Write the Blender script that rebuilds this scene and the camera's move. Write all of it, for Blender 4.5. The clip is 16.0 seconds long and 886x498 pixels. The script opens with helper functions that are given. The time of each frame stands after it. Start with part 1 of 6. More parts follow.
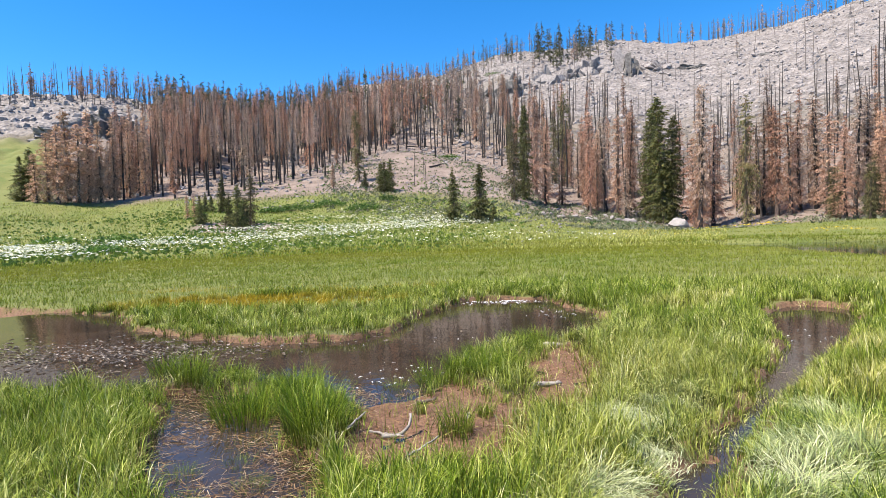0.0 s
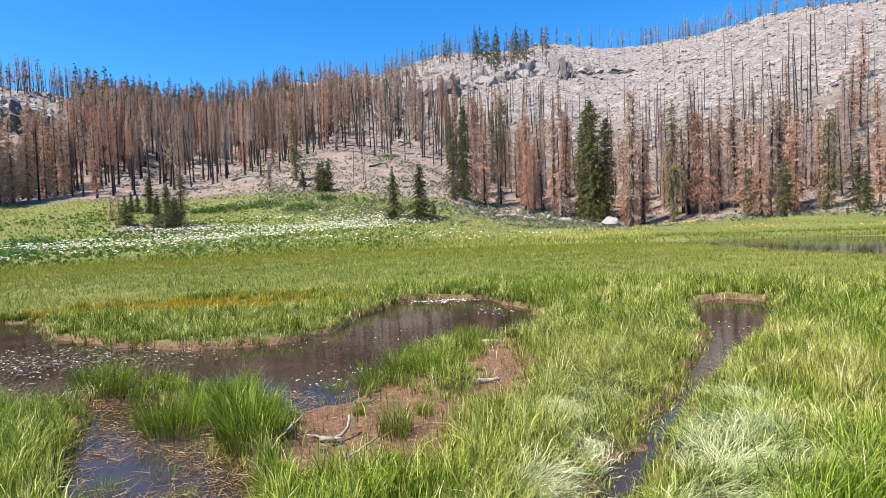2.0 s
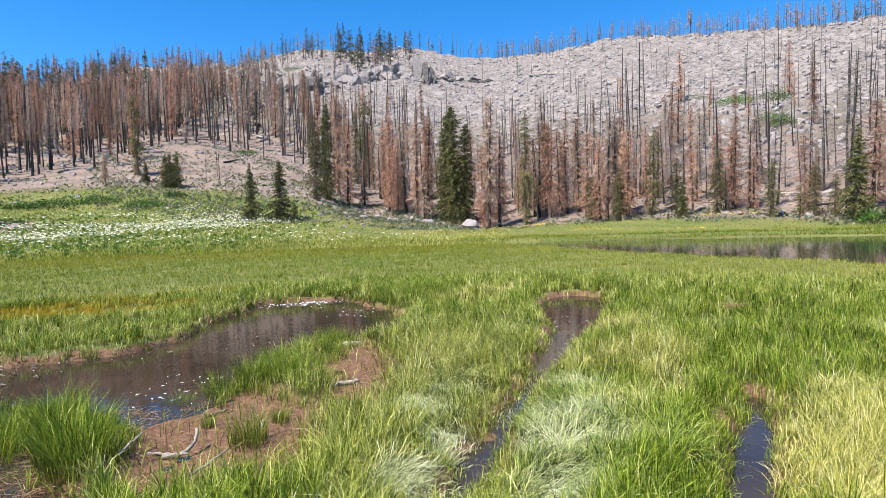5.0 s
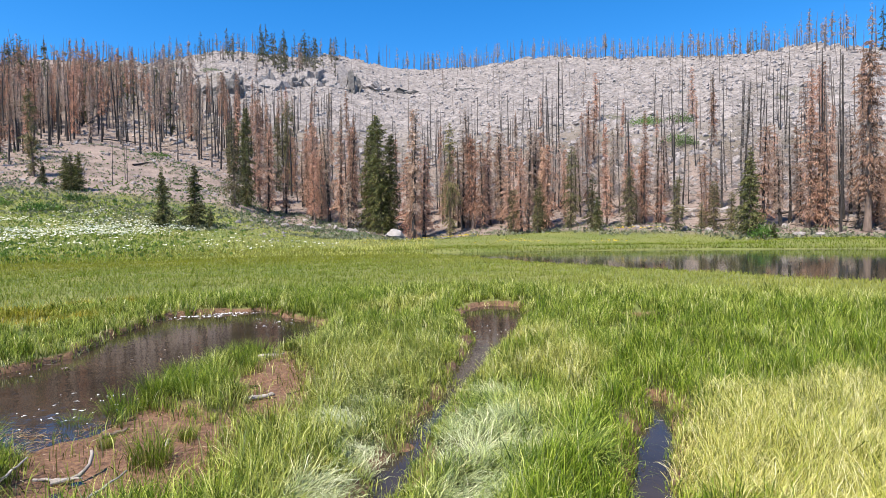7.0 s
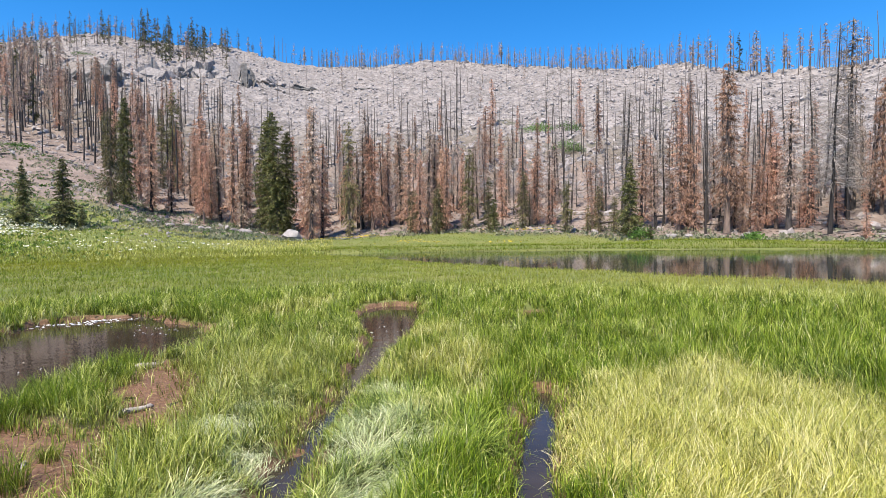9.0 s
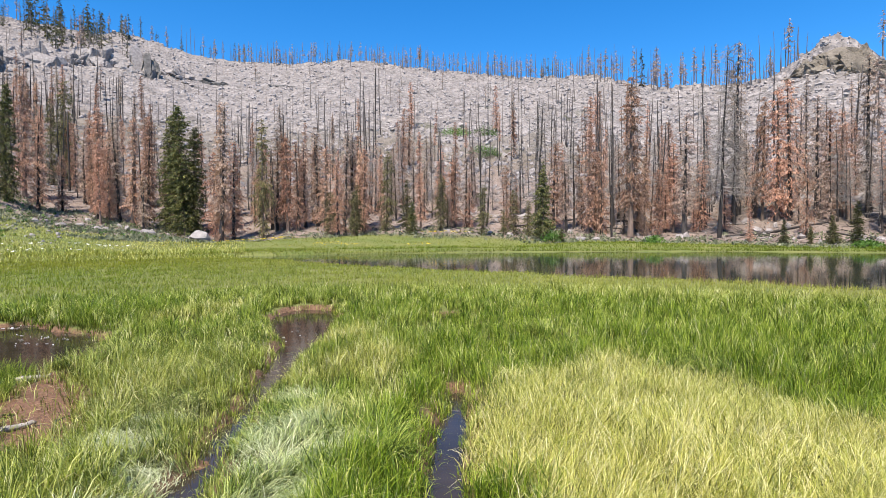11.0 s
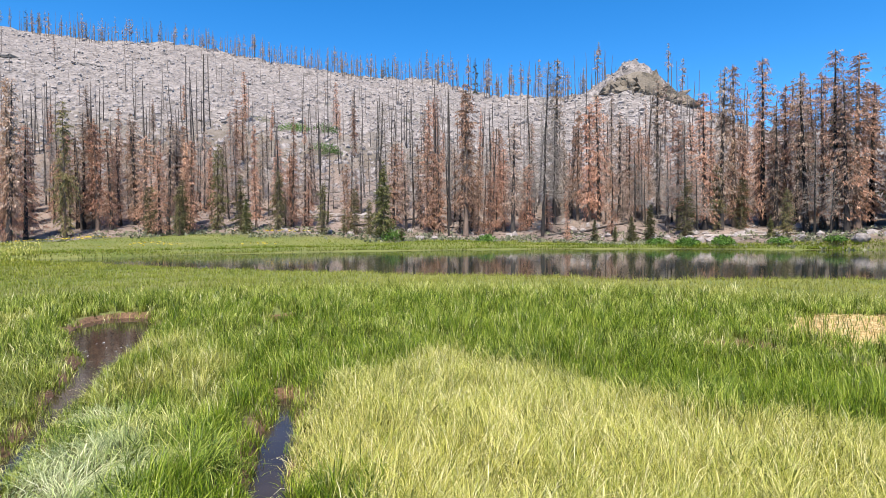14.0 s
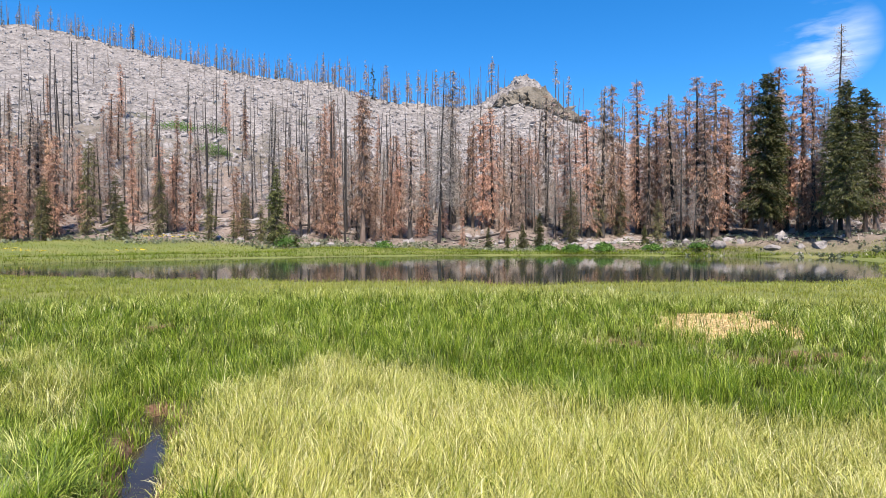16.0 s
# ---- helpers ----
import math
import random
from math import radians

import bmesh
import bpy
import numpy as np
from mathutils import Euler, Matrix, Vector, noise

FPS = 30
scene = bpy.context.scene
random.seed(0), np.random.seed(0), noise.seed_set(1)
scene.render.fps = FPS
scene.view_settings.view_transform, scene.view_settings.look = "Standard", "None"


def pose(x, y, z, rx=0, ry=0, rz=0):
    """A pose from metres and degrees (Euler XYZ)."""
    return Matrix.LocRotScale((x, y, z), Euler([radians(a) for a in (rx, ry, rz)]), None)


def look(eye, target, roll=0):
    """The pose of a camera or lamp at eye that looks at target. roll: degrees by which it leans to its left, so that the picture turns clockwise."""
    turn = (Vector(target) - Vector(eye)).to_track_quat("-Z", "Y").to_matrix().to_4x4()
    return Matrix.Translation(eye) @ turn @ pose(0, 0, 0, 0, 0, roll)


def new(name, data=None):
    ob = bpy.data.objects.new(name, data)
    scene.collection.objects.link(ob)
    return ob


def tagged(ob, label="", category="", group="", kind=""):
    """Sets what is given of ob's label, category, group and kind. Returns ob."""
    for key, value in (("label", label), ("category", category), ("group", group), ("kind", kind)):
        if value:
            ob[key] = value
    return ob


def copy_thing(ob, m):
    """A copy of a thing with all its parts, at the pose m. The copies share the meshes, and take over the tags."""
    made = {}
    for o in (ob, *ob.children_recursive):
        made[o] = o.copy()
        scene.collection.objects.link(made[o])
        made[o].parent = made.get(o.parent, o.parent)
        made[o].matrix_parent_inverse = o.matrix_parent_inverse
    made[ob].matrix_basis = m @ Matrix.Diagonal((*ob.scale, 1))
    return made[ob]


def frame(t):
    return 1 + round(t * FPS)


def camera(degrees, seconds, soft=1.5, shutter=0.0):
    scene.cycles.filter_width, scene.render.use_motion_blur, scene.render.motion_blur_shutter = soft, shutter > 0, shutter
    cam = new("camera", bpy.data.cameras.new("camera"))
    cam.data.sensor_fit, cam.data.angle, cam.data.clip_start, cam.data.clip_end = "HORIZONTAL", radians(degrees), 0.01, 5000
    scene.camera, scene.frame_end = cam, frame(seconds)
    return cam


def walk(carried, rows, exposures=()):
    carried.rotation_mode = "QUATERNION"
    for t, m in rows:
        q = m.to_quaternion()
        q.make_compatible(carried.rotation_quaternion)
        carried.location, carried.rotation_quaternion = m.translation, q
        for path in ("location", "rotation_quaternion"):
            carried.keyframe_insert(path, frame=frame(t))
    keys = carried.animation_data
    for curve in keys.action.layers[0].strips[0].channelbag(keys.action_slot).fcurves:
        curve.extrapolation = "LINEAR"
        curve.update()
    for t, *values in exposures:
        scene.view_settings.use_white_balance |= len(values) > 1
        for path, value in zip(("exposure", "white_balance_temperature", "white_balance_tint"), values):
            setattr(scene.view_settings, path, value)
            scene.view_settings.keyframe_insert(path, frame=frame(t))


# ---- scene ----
# ---- camera and walk ----
cam = camera(77.1, 16.0, 0.7)
walk(cam, [
    (0.0, pose(-0.012, 0.017, 1.894, 87.909, 1.838, -0.000)),
    (0.5, pose(0.004, 0.040, 1.890, 87.878, 2.010, -1.322)),
    (1.0, pose(0.010, 0.056, 1.881, 87.885, 2.147, -2.580)),
    (1.5, pose(0.015, 0.048, 1.882, 87.820, 2.211, -4.237)),
    (2.0, pose(0.018, 0.022, 1.885, 87.668, 2.200, -6.111)),
    (2.5, pose(0.019, 0.012, 1.881, 87.320, 2.037, -8.400)),
    (3.0, pose(0.022, 0.003, 1.880, 87.025, 1.954, -10.581)),
    (3.5, pose(0.025, -0.033, 1.892, 86.800, 1.922, -12.486)),
    (4.0, pose(0.038, -0.042, 1.891, 86.773, 1.888, -15.141)),
    (4.5, pose(0.049, -0.049, 1.895, 87.014, 1.813, -17.754)),
    (7.0, pose(0.094, -0.096, 1.904, 88.176, 0.815, -27.768)),
    (7.5, pose(0.109, -0.114, 1.902, 88.204, 0.902, -29.888)),
    (8.0, pose(0.125, -0.124, 1.900, 88.166, 0.932, -32.595)),
    (8.5, pose(0.129, -0.143, 1.895, 88.160, 0.771, -35.544)),
    (9.0, pose(0.133, -0.160, 1.900, 88.148, 0.594, -38.019)),
    (11.5, pose(0.157, -0.238, 1.909, 88.344, 0.245, -48.736)),
    (12.0, pose(0.145, -0.261, 1.916, 88.316, 0.240, -51.358)),
    (12.5, pose(0.153, -0.283, 1.919, 88.130, 0.328, -54.050)),
    (13.0, pose(0.186, -0.294, 1.907, 87.941, 0.464, -56.933)),
    (13.5, pose(0.209, -0.293, 1.910, 87.947, 0.338, -59.782)),
    (14.0, pose(0.232, -0.334, 1.913, 88.138, 0.242, -62.542)),
    (14.5, pose(0.233, -0.376, 1.914, 88.311, 0.097, -65.368)),
    (15.0, pose(0.230, -0.409, 1.917, 88.501, 0.068, -68.254)),
    (15.5, pose(0.233, -0.419, 1.920, 88.731, 0.021, -70.815)),
    (16.0, pose(0.244, -0.442, 1.909, 88.790, -0.004, -73.025)),
], [(0.0, 1.09, 6750, 12.5), (2.5, 1.07, 6700, 12.5), (7.0, 0.96, 6550, 13), (16.0, 0.90, 6550, 13)])

# ---- light ----
SUN_AZ, SUN_EL = -112.0, 60.0
world = bpy.data.worlds.new("sky")
scene.world = world
world.use_nodes = True
wn, wl = world.node_tree.nodes, world.node_tree.links
wn.clear()
sky = wn.new("ShaderNodeTexSky")
sky.sky_type = "NISHITA"
sky.sun_disc = False
sky.sun_elevation, sky.sun_rotation = radians(SUN_EL), radians(SUN_AZ)
sky.altitude, sky.air_density, sky.dust_density, sky.ozone_density = 2000, 1.2, 0.1, 2.0
w_hue = wn.new("ShaderNodeHueSaturation")
w_hue.inputs["Saturation"].default_value = 1.2
w_bg = wn.new("ShaderNodeBackground")
w_bg.inputs["Strength"].default_value = 0.093
w_out = wn.new("ShaderNodeOutputWorld")
w_tint = wn.new("ShaderNodeMixRGB")
w_tint.blend_type = "MULTIPLY"
w_tint.inputs[0].default_value, w_tint.inputs[2].default_value = 1.0, (0.72, 0.98, 1.22, 1)
wl.new(sky.outputs[0], w_tint.inputs[1])
wl.new(w_tint.outputs[0], w_hue.inputs["Color"])
wl.new(w_bg.outputs[0], w_out.inputs[0])
# a thin fair-weather cloud low over the wooded shore
w_tc = wn.new("ShaderNodeTexCoord")
w_map = wn.new("ShaderNodeMapping")
w_map.inputs["Scale"].default_value = (7, 7, 30)
w_noise = wn.new("ShaderNodeTexNoise")
w_noise.inputs["Scale"].default_value, w_noise.inputs["Detail"].default_value = 1.0, 5.0
w_dot = wn.new("ShaderNodeVectorMath")
w_dot.operation = "DISTANCE"
c_az, c_el = radians(107.3), radians(15.9)
w_dot.inputs[1].default_value = (math.sin(c_az) * math.cos(c_el), math.cos(c_az) * math.cos(c_el), math.sin(c_el))
w_fall = wn.new("ShaderNodeMapRange")
w_fall.inputs[1].default_value, w_fall.inputs[2].default_value = 0.07, 0.015
w_thr = wn.new("ShaderNodeMapRange")
w_thr.inputs[1].default_value, w_thr.inputs[2].default_value = 0.42, 0.72
w_mul = wn.new("ShaderNodeMath")
w_mul.operation = "MULTIPLY"
w_mix = wn.new("ShaderNodeMixRGB")
w_mix.inputs[2].default_value = (7.5, 8.0, 8.6, 1)
wl.new(w_tc.outputs["Generated"], w_map.inputs[0])
wl.new(w_map.outputs[0], w_noise.inputs["Vector"])
wl.new(w_tc.outputs["Generated"], w_dot.inputs[0])
wl.new(w_dot.outputs["Value"], w_fall.inputs[0])
wl.new(w_noise.outputs[0], w_thr.inputs[0])
wl.new(w_fall.outputs[0], w_mul.inputs[0])
wl.new(w_thr.outputs[0], w_mul.inputs[1])
wl.new(w_mul.outputs[0], w_mix.inputs[0])
wl.new(w_hue.outputs[0], w_mix.inputs[1])
wl.new(w_mix.outputs[0], w_bg.inputs[0])

sun = new("sun", bpy.data.lights.new("sun", "SUN"))
sun.data.energy, sun.data.angle, sun.data.color = 5.0, radians(0.5), (1.0, 0.915, 0.77)
s_az, s_el = radians(SUN_AZ), radians(SUN_EL)
sun.matrix_world = look((math.sin(s_az) * math.cos(s_el) * 300, math.cos(s_az) * math.cos(s_el) * 300, math.sin(s_el) * 300), (0, 0, 0))

# ---- plan helpers ----
rng = np.random.default_rng(11)


def smooth(a, b, v):
    u = np.clip((v - a) / (b - a), 0, 1)
    return u * u * (3 - 2 * u)


def hash01(ix, iy, seed):
    n = (ix.astype(np.int64) * 374761393 + iy.astype(np.int64) * 668265263 + seed * 974634777) & 0x7FFFFFFF
    n = ((n ^ (n >> 13)) * 1274126177) & 0x7FFFFFFF
    return ((n ^ (n >> 16)) & 0xFFFFFF) / float(0xFFFFFF)


def vnoise(x, y, size, seed=0):
    """Value noise, -1 to 1, with cells of that size."""
    x, y = np.asarray(x, float) / size, np.asarray(y, float) / size
    ix, iy = np.floor(x), np.floor(y)
    u, v = x - ix, y - iy
    u, v = u * u * (3 - 2 * u), v * v * (3 - 2 * v)
    a, b = hash01(ix, iy, seed), hash01(ix + 1, iy, seed)
    c, d = hash01(ix, iy + 1, seed), hash01(ix + 1, iy + 1, seed)
    return 2 * ((a * (1 - u) + b * u) * (1 - v) + (c * (1 - u) + d * u) * v) - 1


def fnoise(x, y, size, seed=0, octaves=4):
    out, amp = 0, 1.0
    for o in range(octaves):
        out = out + amp * vnoise(np.asarray(x) + o * 17.3, np.asarray(y) - o * 9.1, size / 2 ** o, seed + o)
        amp *= 0.5
    return out / 1.9


def inside_distance(x, y, poly):
    """Signed distance to a closed outline: negative inside."""
    x, y = np.asarray(x, float), np.asarray(y, float)
    best, odd = np.full(x.shape, 1e9), np.zeros(x.shape, bool)
    n = len(poly)
    for i in range(n):
        (ax, ay), (bx, by) = poly[i], poly[(i + 1) % n]
        dx, dy = bx - ax, by - ay
        t = np.clip(((x - ax) * dx + (y - ay) * dy) / (dx * dx + dy * dy), 0, 1)
        best = np.minimum(best, np.hypot(x - ax - t * dx, y - ay - t * dy))
        if dy != 0:
            odd ^= ((ay > y) != (by > y)) & (x < ax + (y - ay) * dx / dy)
    return np.where(odd, -best, best)


def line_distance(x, y, pts):
    x, y = np.asarray(x, float), np.asarray(y, float)
    best = np.full(x.shape, 1e9)
    for (ax, ay, aw), (bx, by, bw) in zip(pts[:-1], pts[1:]):
        dx, dy = bx - ax, by - ay
        t = np.clip(((x - ax) * dx + (y - ay) * dy) / (dx * dx + dy * dy), 0, 1)
        best = np.minimum(best, np.hypot(x - ax - t * dx, y - ay - t * dy) - (aw + t * (bw - aw)))
    return best


# ---- plan of the marsh: metres, the camera stands near the origin ----
POND = [(-16, 16.5), (-11.5, 15.0), (-8.2, 13.8), (-6.4, 11.3), (-4.7, 10.1), (-3.0, 9.5), (-1.8, 9.5), (-1.0, 10.3),
        (-0.5, 12.2), (0.5, 14.4), (2.4, 14.1), (3.0, 11.9), (3.1, 10.3), (2.4, 9.0), (1.0, 8.2), (0.1, 7.3), (-0.4, 6.3),
        (-1.0, 6.0), (-1.9, 6.8), (-2.8, 7.0), (-3.9, 6.7), (-5.0, 6.6), (-7.3, 7.3), (-13, 8.6)]
MUD = [(-1.05, 6.3), (-0.58, 5.95), (-0.2, 6.3), (0.03, 6.5), (0.42, 6.25), (0.72, 5.6), (0.6, 4.4), (0.2, 4.05), (-0.1, 4.15), (-0.5, 4.1), (-0.9, 4.6)]
MUD_BACK = [(0.95, 7.4), (1.75, 8.3), (2.1, 7.4), (1.4, 5.6), (0.9, 5.65)]
FRONT_POOL = [(-3.4, 6.6), (-2.3, 6.4), (-1.5, 5.6), (-1.2, 4.6), (-0.9, 3.6), (-1.0, 2.4), (-2.0, 2.9), (-2.25, 4.0), (-2.75, 5.0)]
CHANNEL = [(7.5, 11.2, 0.6), (6.7, 10.2, 0.75), (5.4, 8.2, 0.38), (4.02, 6.55, 0.17), (3.22, 5.63, 0.13), (2.64, 4.96, 0.13), (2.06, 4.31, 0.14), (1.74, 3.89, 0.16), (1.2, 3.2, 0.17)]
TRENCH = [(4.95, 4.15, 0.10), (4.3, 3.57, 0.16), (3.6, 3.02, 0.18), (3.03, 2.52, 0.18), (2.3, 1.75, 0.18)]
# patches of bent sedge whose whitish sheen is painted into the blades
SHEEN_SPOTS = [(1.7, 4.9, 0.38), (1.6, 4.15, 0.38), (1.15, 3.6, 0.42), (2.1, 5.35, 0.32), (2.8, 4.15, 0.42), (2.3, 3.7, 0.45), (2.7, 3.6, 0.36), (2.05, 3.15, 0.42), (1.8, 2.9, 0.36), (3.4, 5.0, 0.32)]
TANNED = [(3.3, 4.15, 0.4), (2.9, 3.45, 0.3), (3.9, 4.3, 0.35), (4.9, 5.7, 0.9), (4.4, 5.0, 0.5), (5.6, 7.2, 0.8), (3.9, 5.5, 0.6), (4.9, 11.6, 1.0), (6.0, 12.6, 0.8)]
PUDDLES = [(8.9, 8.1, 0.45), (9.3, -2.1, 0.35), (8.7, -2.9, 0.3), (10.0, -0.6, 0.4), (9.9, -3.6, 0.35)]
STRAW = [(2.4, 1.7), (3.2, 2.4), (4.2, 3.2), (5.5, 3.8), (7.5, 3.25), (6.9, 1.6), (6.2, 0.1), (5.8, -0.6), (6.3, -2.4), (7.4, -6), (3.0, -6), (1.2, 0.2)]
ROT = [(11.0, -1.2), (14.0, -1.8), (14.6, -3.6), (11.6, -3.8)]
LAKE = [(20, 47), (19.5, 38), (20, 27), (20, 18), (20.5, 10), (22.5, 2), (25.5, -6.5), (31, -13.5), (46, -19), (58, -21), (63.5, -14), (62.5, -5),
        (60, 6), (56, 16), (49, 26), (40, 34), (30, 41)]
AMBER = [(-5.4, 14.7, 2.3), (-3.5, 14.0, 1.8), (-2.2, 17.2, 1.6), (-9.0, 18.5, 1.5), (-5.0, 18.2, 1.2)]


def wobble(x, y):
    return 0.16 * vnoise(x, y, 0.55, 5) + 0.10 * vnoise(x, y, 0.22, 6)


def d_water(x, y):
    """Distance to open water or mud of the marsh, metres; negative inside."""
    d = np.minimum(inside_distance(x, y, POND), inside_distance(x, y, FRONT_POOL))
    for px, py, pr in PUDDLES:
        d = np.minimum(d, np.hypot(x - px, (y - py) * 0.7) - pr)
    w = wobble(x, y)
    return np.minimum(d + w, np.minimum(line_distance(x, y, CHANNEL), line_distance(x, y, TRENCH)) + 0.3 * w)


def d_mud(x, y):
    return np.minimum(inside_distance(x, y, MUD), inside_distance(x, y, MUD_BACK)) + 1.3 * wobble(x, y)


def d_lake(x, y):
    return inside_distance(x, y, LAKE) + 0.9 * vnoise(x, y, 3.0, 8)


def table(az, knots, values):
    fine = np.arange(-180, 180.1, 0.5)
    v = np.interp(fine, knots, values)
    k = np.exp(-0.5 * (np.arange(-8, 9) / 3.0) ** 2)
    v = np.convolve(np.pad(v, 8, mode="edge"), k / k.sum(), mode="valid")
    return np.interp(az, fine, v)


BASE_AZ = [-180, -60, -38, -30, -24, -18, -10, -4, 2, 6, 9, 13, 19, 23, 26, 36, 46, 56, 66, 80, 95, 104, 112, 140, 180]
BASE_R = [110, 110, 112, 115, 118, 122, 134, 140, 132, 118, 97, 90, 87, 85, 84, 80, 76, 72, 70, 69, 68, 67, 66, 80, 110]
BASE_Z = [3, 6, 8.2, 8.7, 11.6, 12.1, 18.1, 22, 17.6, 13.3, 5.8, 3.0, 1.4, 0.5, 0.6, 1.9, 1.9, 1.3, 0.9, 0.8, 0.8, 1.4, 2.2, 3, 3]
RIM_AZ = [-180, -60, -40, -34, -30, -25, -19, -12, -8, -1, 3, 7, 13, 18, 23, 28, 36, 46, 55, 62, 70, 77, 81.5, 87, 92, 98, 105, 112, 140, 180]
RIM_R = [300, 280, 260, 250, 240, 250, 290, 400, 420, 400, 340, 330, 330, 330, 330, 330, 320, 300, 280, 260, 240, 215, 200, 190, 185, 180, 175, 170, 250, 300]
RIM_EL = [4, 8, 11, 12, 12.3, 11.2, 11, 13.0, 14.9, 15.3, 16, 17, 16.8, 17, 16, 16, 16.7, 16.1, 15.2, 14.7, 13, 13, 13.4, 11, 8.8, 7.5, 6.5, 6, 4, 4]
TURF_R = [110, 110, 110, 110, 108, 106, 104, 99, 93, 90, 86, 82, 79, 79, 78, 77, 73, 69, 67, 66.5, 66.5, 66, 65, 75, 110]
MEADOW_AZ = [-180, -40, 0, 20, 26, 34, 45, 60, 75, 96, 108, 125, 180]
MEADOW_R = [40, 50, 46, 45, 45, 50, 53, 56, 60, 64, 66, 45, 40]


def polar(x, y):
    return np.degrees(np.arctan2(x, y)), np.hypot(x, y)


def height(x, y, fine=True):
    x, y = np.asarray(x, float), np.asarray(y, float)
    az, r = polar(x, y)
    rb, zb = table(az, BASE_AZ, BASE_R), table(az, BASE_AZ, BASE_Z)
    r1 = table(az, RIM_AZ, RIM_R)
    z1 = 1.9 + r1 * np.tan(np.radians(table(az, RIM_AZ, RIM_EL)))
    rm = table(az, MEADOW_AZ, MEADOW_R)
    marsh = 0.09 + 0.03 * vnoise(x, y, 1.3, 1) + 0.03 * vnoise(x, y, 0.4, 2)
    u = np.clip((r - rm) / (rb - rm), 0, 1)
    meadow = 0.1 + 0.28 * smooth(0, 0.08, u) + (zb - 0.38) * u ** 1.65 + smooth(0, 0.3, u) * (0.35 * vnoise(x, y, 9, 3) + 0.1 * vnoise(x, y, 2.5, 4))
    v = np.clip((r - rb) / (r1 - rb), 0, 1)
    slope = zb + (z1 - zb) * v ** 1.22
    over = np.maximum(r - r1, 0)
    back = z1 - 0.3 * np.minimum(over, 150) - 0.012 * over
    z = np.where(r < rm, marsh, np.where(r < rb, meadow, np.where(r < r1, slope, np.maximum(back, -5))))
    z = z + 8.5 * np.exp(-np.where(az < 81.2, (81.2 - az) / 2.9, (az - 81.2) / 4.6) ** 1.8 - ((r - 199) / 12) ** 2) * (1 + 0.35 * fnoise(x, y, 6, 33, 3))
    if fine:
        rough = smooth(0.0, 0.35, v) * (1 - 0.6 * smooth(0, 200, over))
        z = z + rough * (2.6 * fnoise(x, y, 34, 20, 3) + 1.5 * np.abs(fnoise(x, y, 11, 30, 3)) + 1.3 * np.abs(vnoise(x, y, 4.2, 41)) + 0.7 * vnoise(x, y, 2.4, 40))
        z = z + smooth(0, 0.04, v) * 0.35 * fnoise(x, y, 4, 50, 2)
    near = r < 70
    if near.any():
        dw = d_water(x, y)
        shoal = smooth(0.5, 0.2, line_distance(x, y, CHANNEL))
        z = np.where(near, z - (0.26 - (0.10 + 0.06 * smooth(8.0, 6.5, r)) * shoal) * smooth(0.10, -0.16 + 0.08 * shoal, dw), z)
        dm = d_mud(x, y)
        z = np.where(near & (dm < 0.15), np.minimum(z, 0.02 + 0.02 * vnoise(x, y, 0.5, 60) + 0.012 * vnoise(x, y, 0.15, 61)), z)
        dl = d_lake(x, y)
        z = np.where(near, z - 0.9 * smooth(0.4, -2.5, dl), z)
    return z


def mesh_from(name, verts, tris, material=None, attrs=(), smooth_faces=False, mats=(), index=None):
    """A mesh of triangles straight from arrays."""
    me = bpy.data.meshes.new(name)
    verts, tris = np.asarray(verts, np.float32), np.asarray(tris, np.int32)
    me.vertices.add(len(verts))
    me.vertices.foreach_set("co", verts.ravel())
    me.loops.add(tris.size)
    me.loops.foreach_set("vertex_index", tris.ravel())
    me.polygons.add(len(tris))
    me.polygons.foreach_set("loop_start", np.arange(0, tris.size, 3, dtype=np.int32))
    if index is not None:
        me.polygons.foreach_set("material_index", np.asarray(index, np.int32))
    me.polygons.foreach_set("use_smooth", np.full(len(tris), smooth_faces))
    for m in ([material] if material else list(mats)):
        me.materials.append(m)
    for key, values in attrs:
        values = np.asarray(values, np.float32)
        if values.ndim == 1:
            me.attributes.new(key, "FLOAT", "POINT").data.foreach_set("value", values)
        else:
            full = np.ones((len(values), 4), np.float32)
            full[:, :values.shape[1]] = values
            me.attributes.new(key, "FLOAT_COLOR", "POINT").data.foreach_set("color", full.ravel())
    me.update(calc_edges=True)
    me.validate()
    return me


# ---- materials ----
def material(name):
    m = bpy.data.materials.new(name)
    m.use_nodes = True
    nodes, links = m.node_tree.nodes, m.node_tree.links
    return m, nodes, links, nodes["Principled BSDF"]


def ramp(nodes, links, src, stops):
    r = nodes.new("ShaderNodeValToRGB")
    e = r.color_ramp.elements
    while len(e) < len(stops):
        e.new(0.5)
    for el, (pos, col) in zip(e, stops):
        el.position, el.color = pos, (*col, 1)
    links.new(src, r.inputs[0])
    return r.outputs[0]


def tex(nodes, links, kind, scale, detail=4.0, rough=0.6, coord="Object", stretch=None):
    t = nodes.new("ShaderNodeTexNoise" if kind == "noise" else "ShaderNodeTexVoronoi")
    t.inputs["Scale"].default_value = scale
    if kind == "noise":
        t.inputs["Detail"].default_value, t.inputs["Roughness"].default_value = detail, rough
    tc = nodes.new("ShaderNodeTexCoord")
    if stretch:
        mp = nodes.new("ShaderNodeMapping")
        mp.inputs["Scale"].default_value = stretch
        links.new(tc.outputs[coord], mp.inputs[0])
        links.new(mp.outputs[0], t.inputs["Vector"])
    else:
        links.new(tc.outputs[coord], t.inputs["Vector"])
    return t


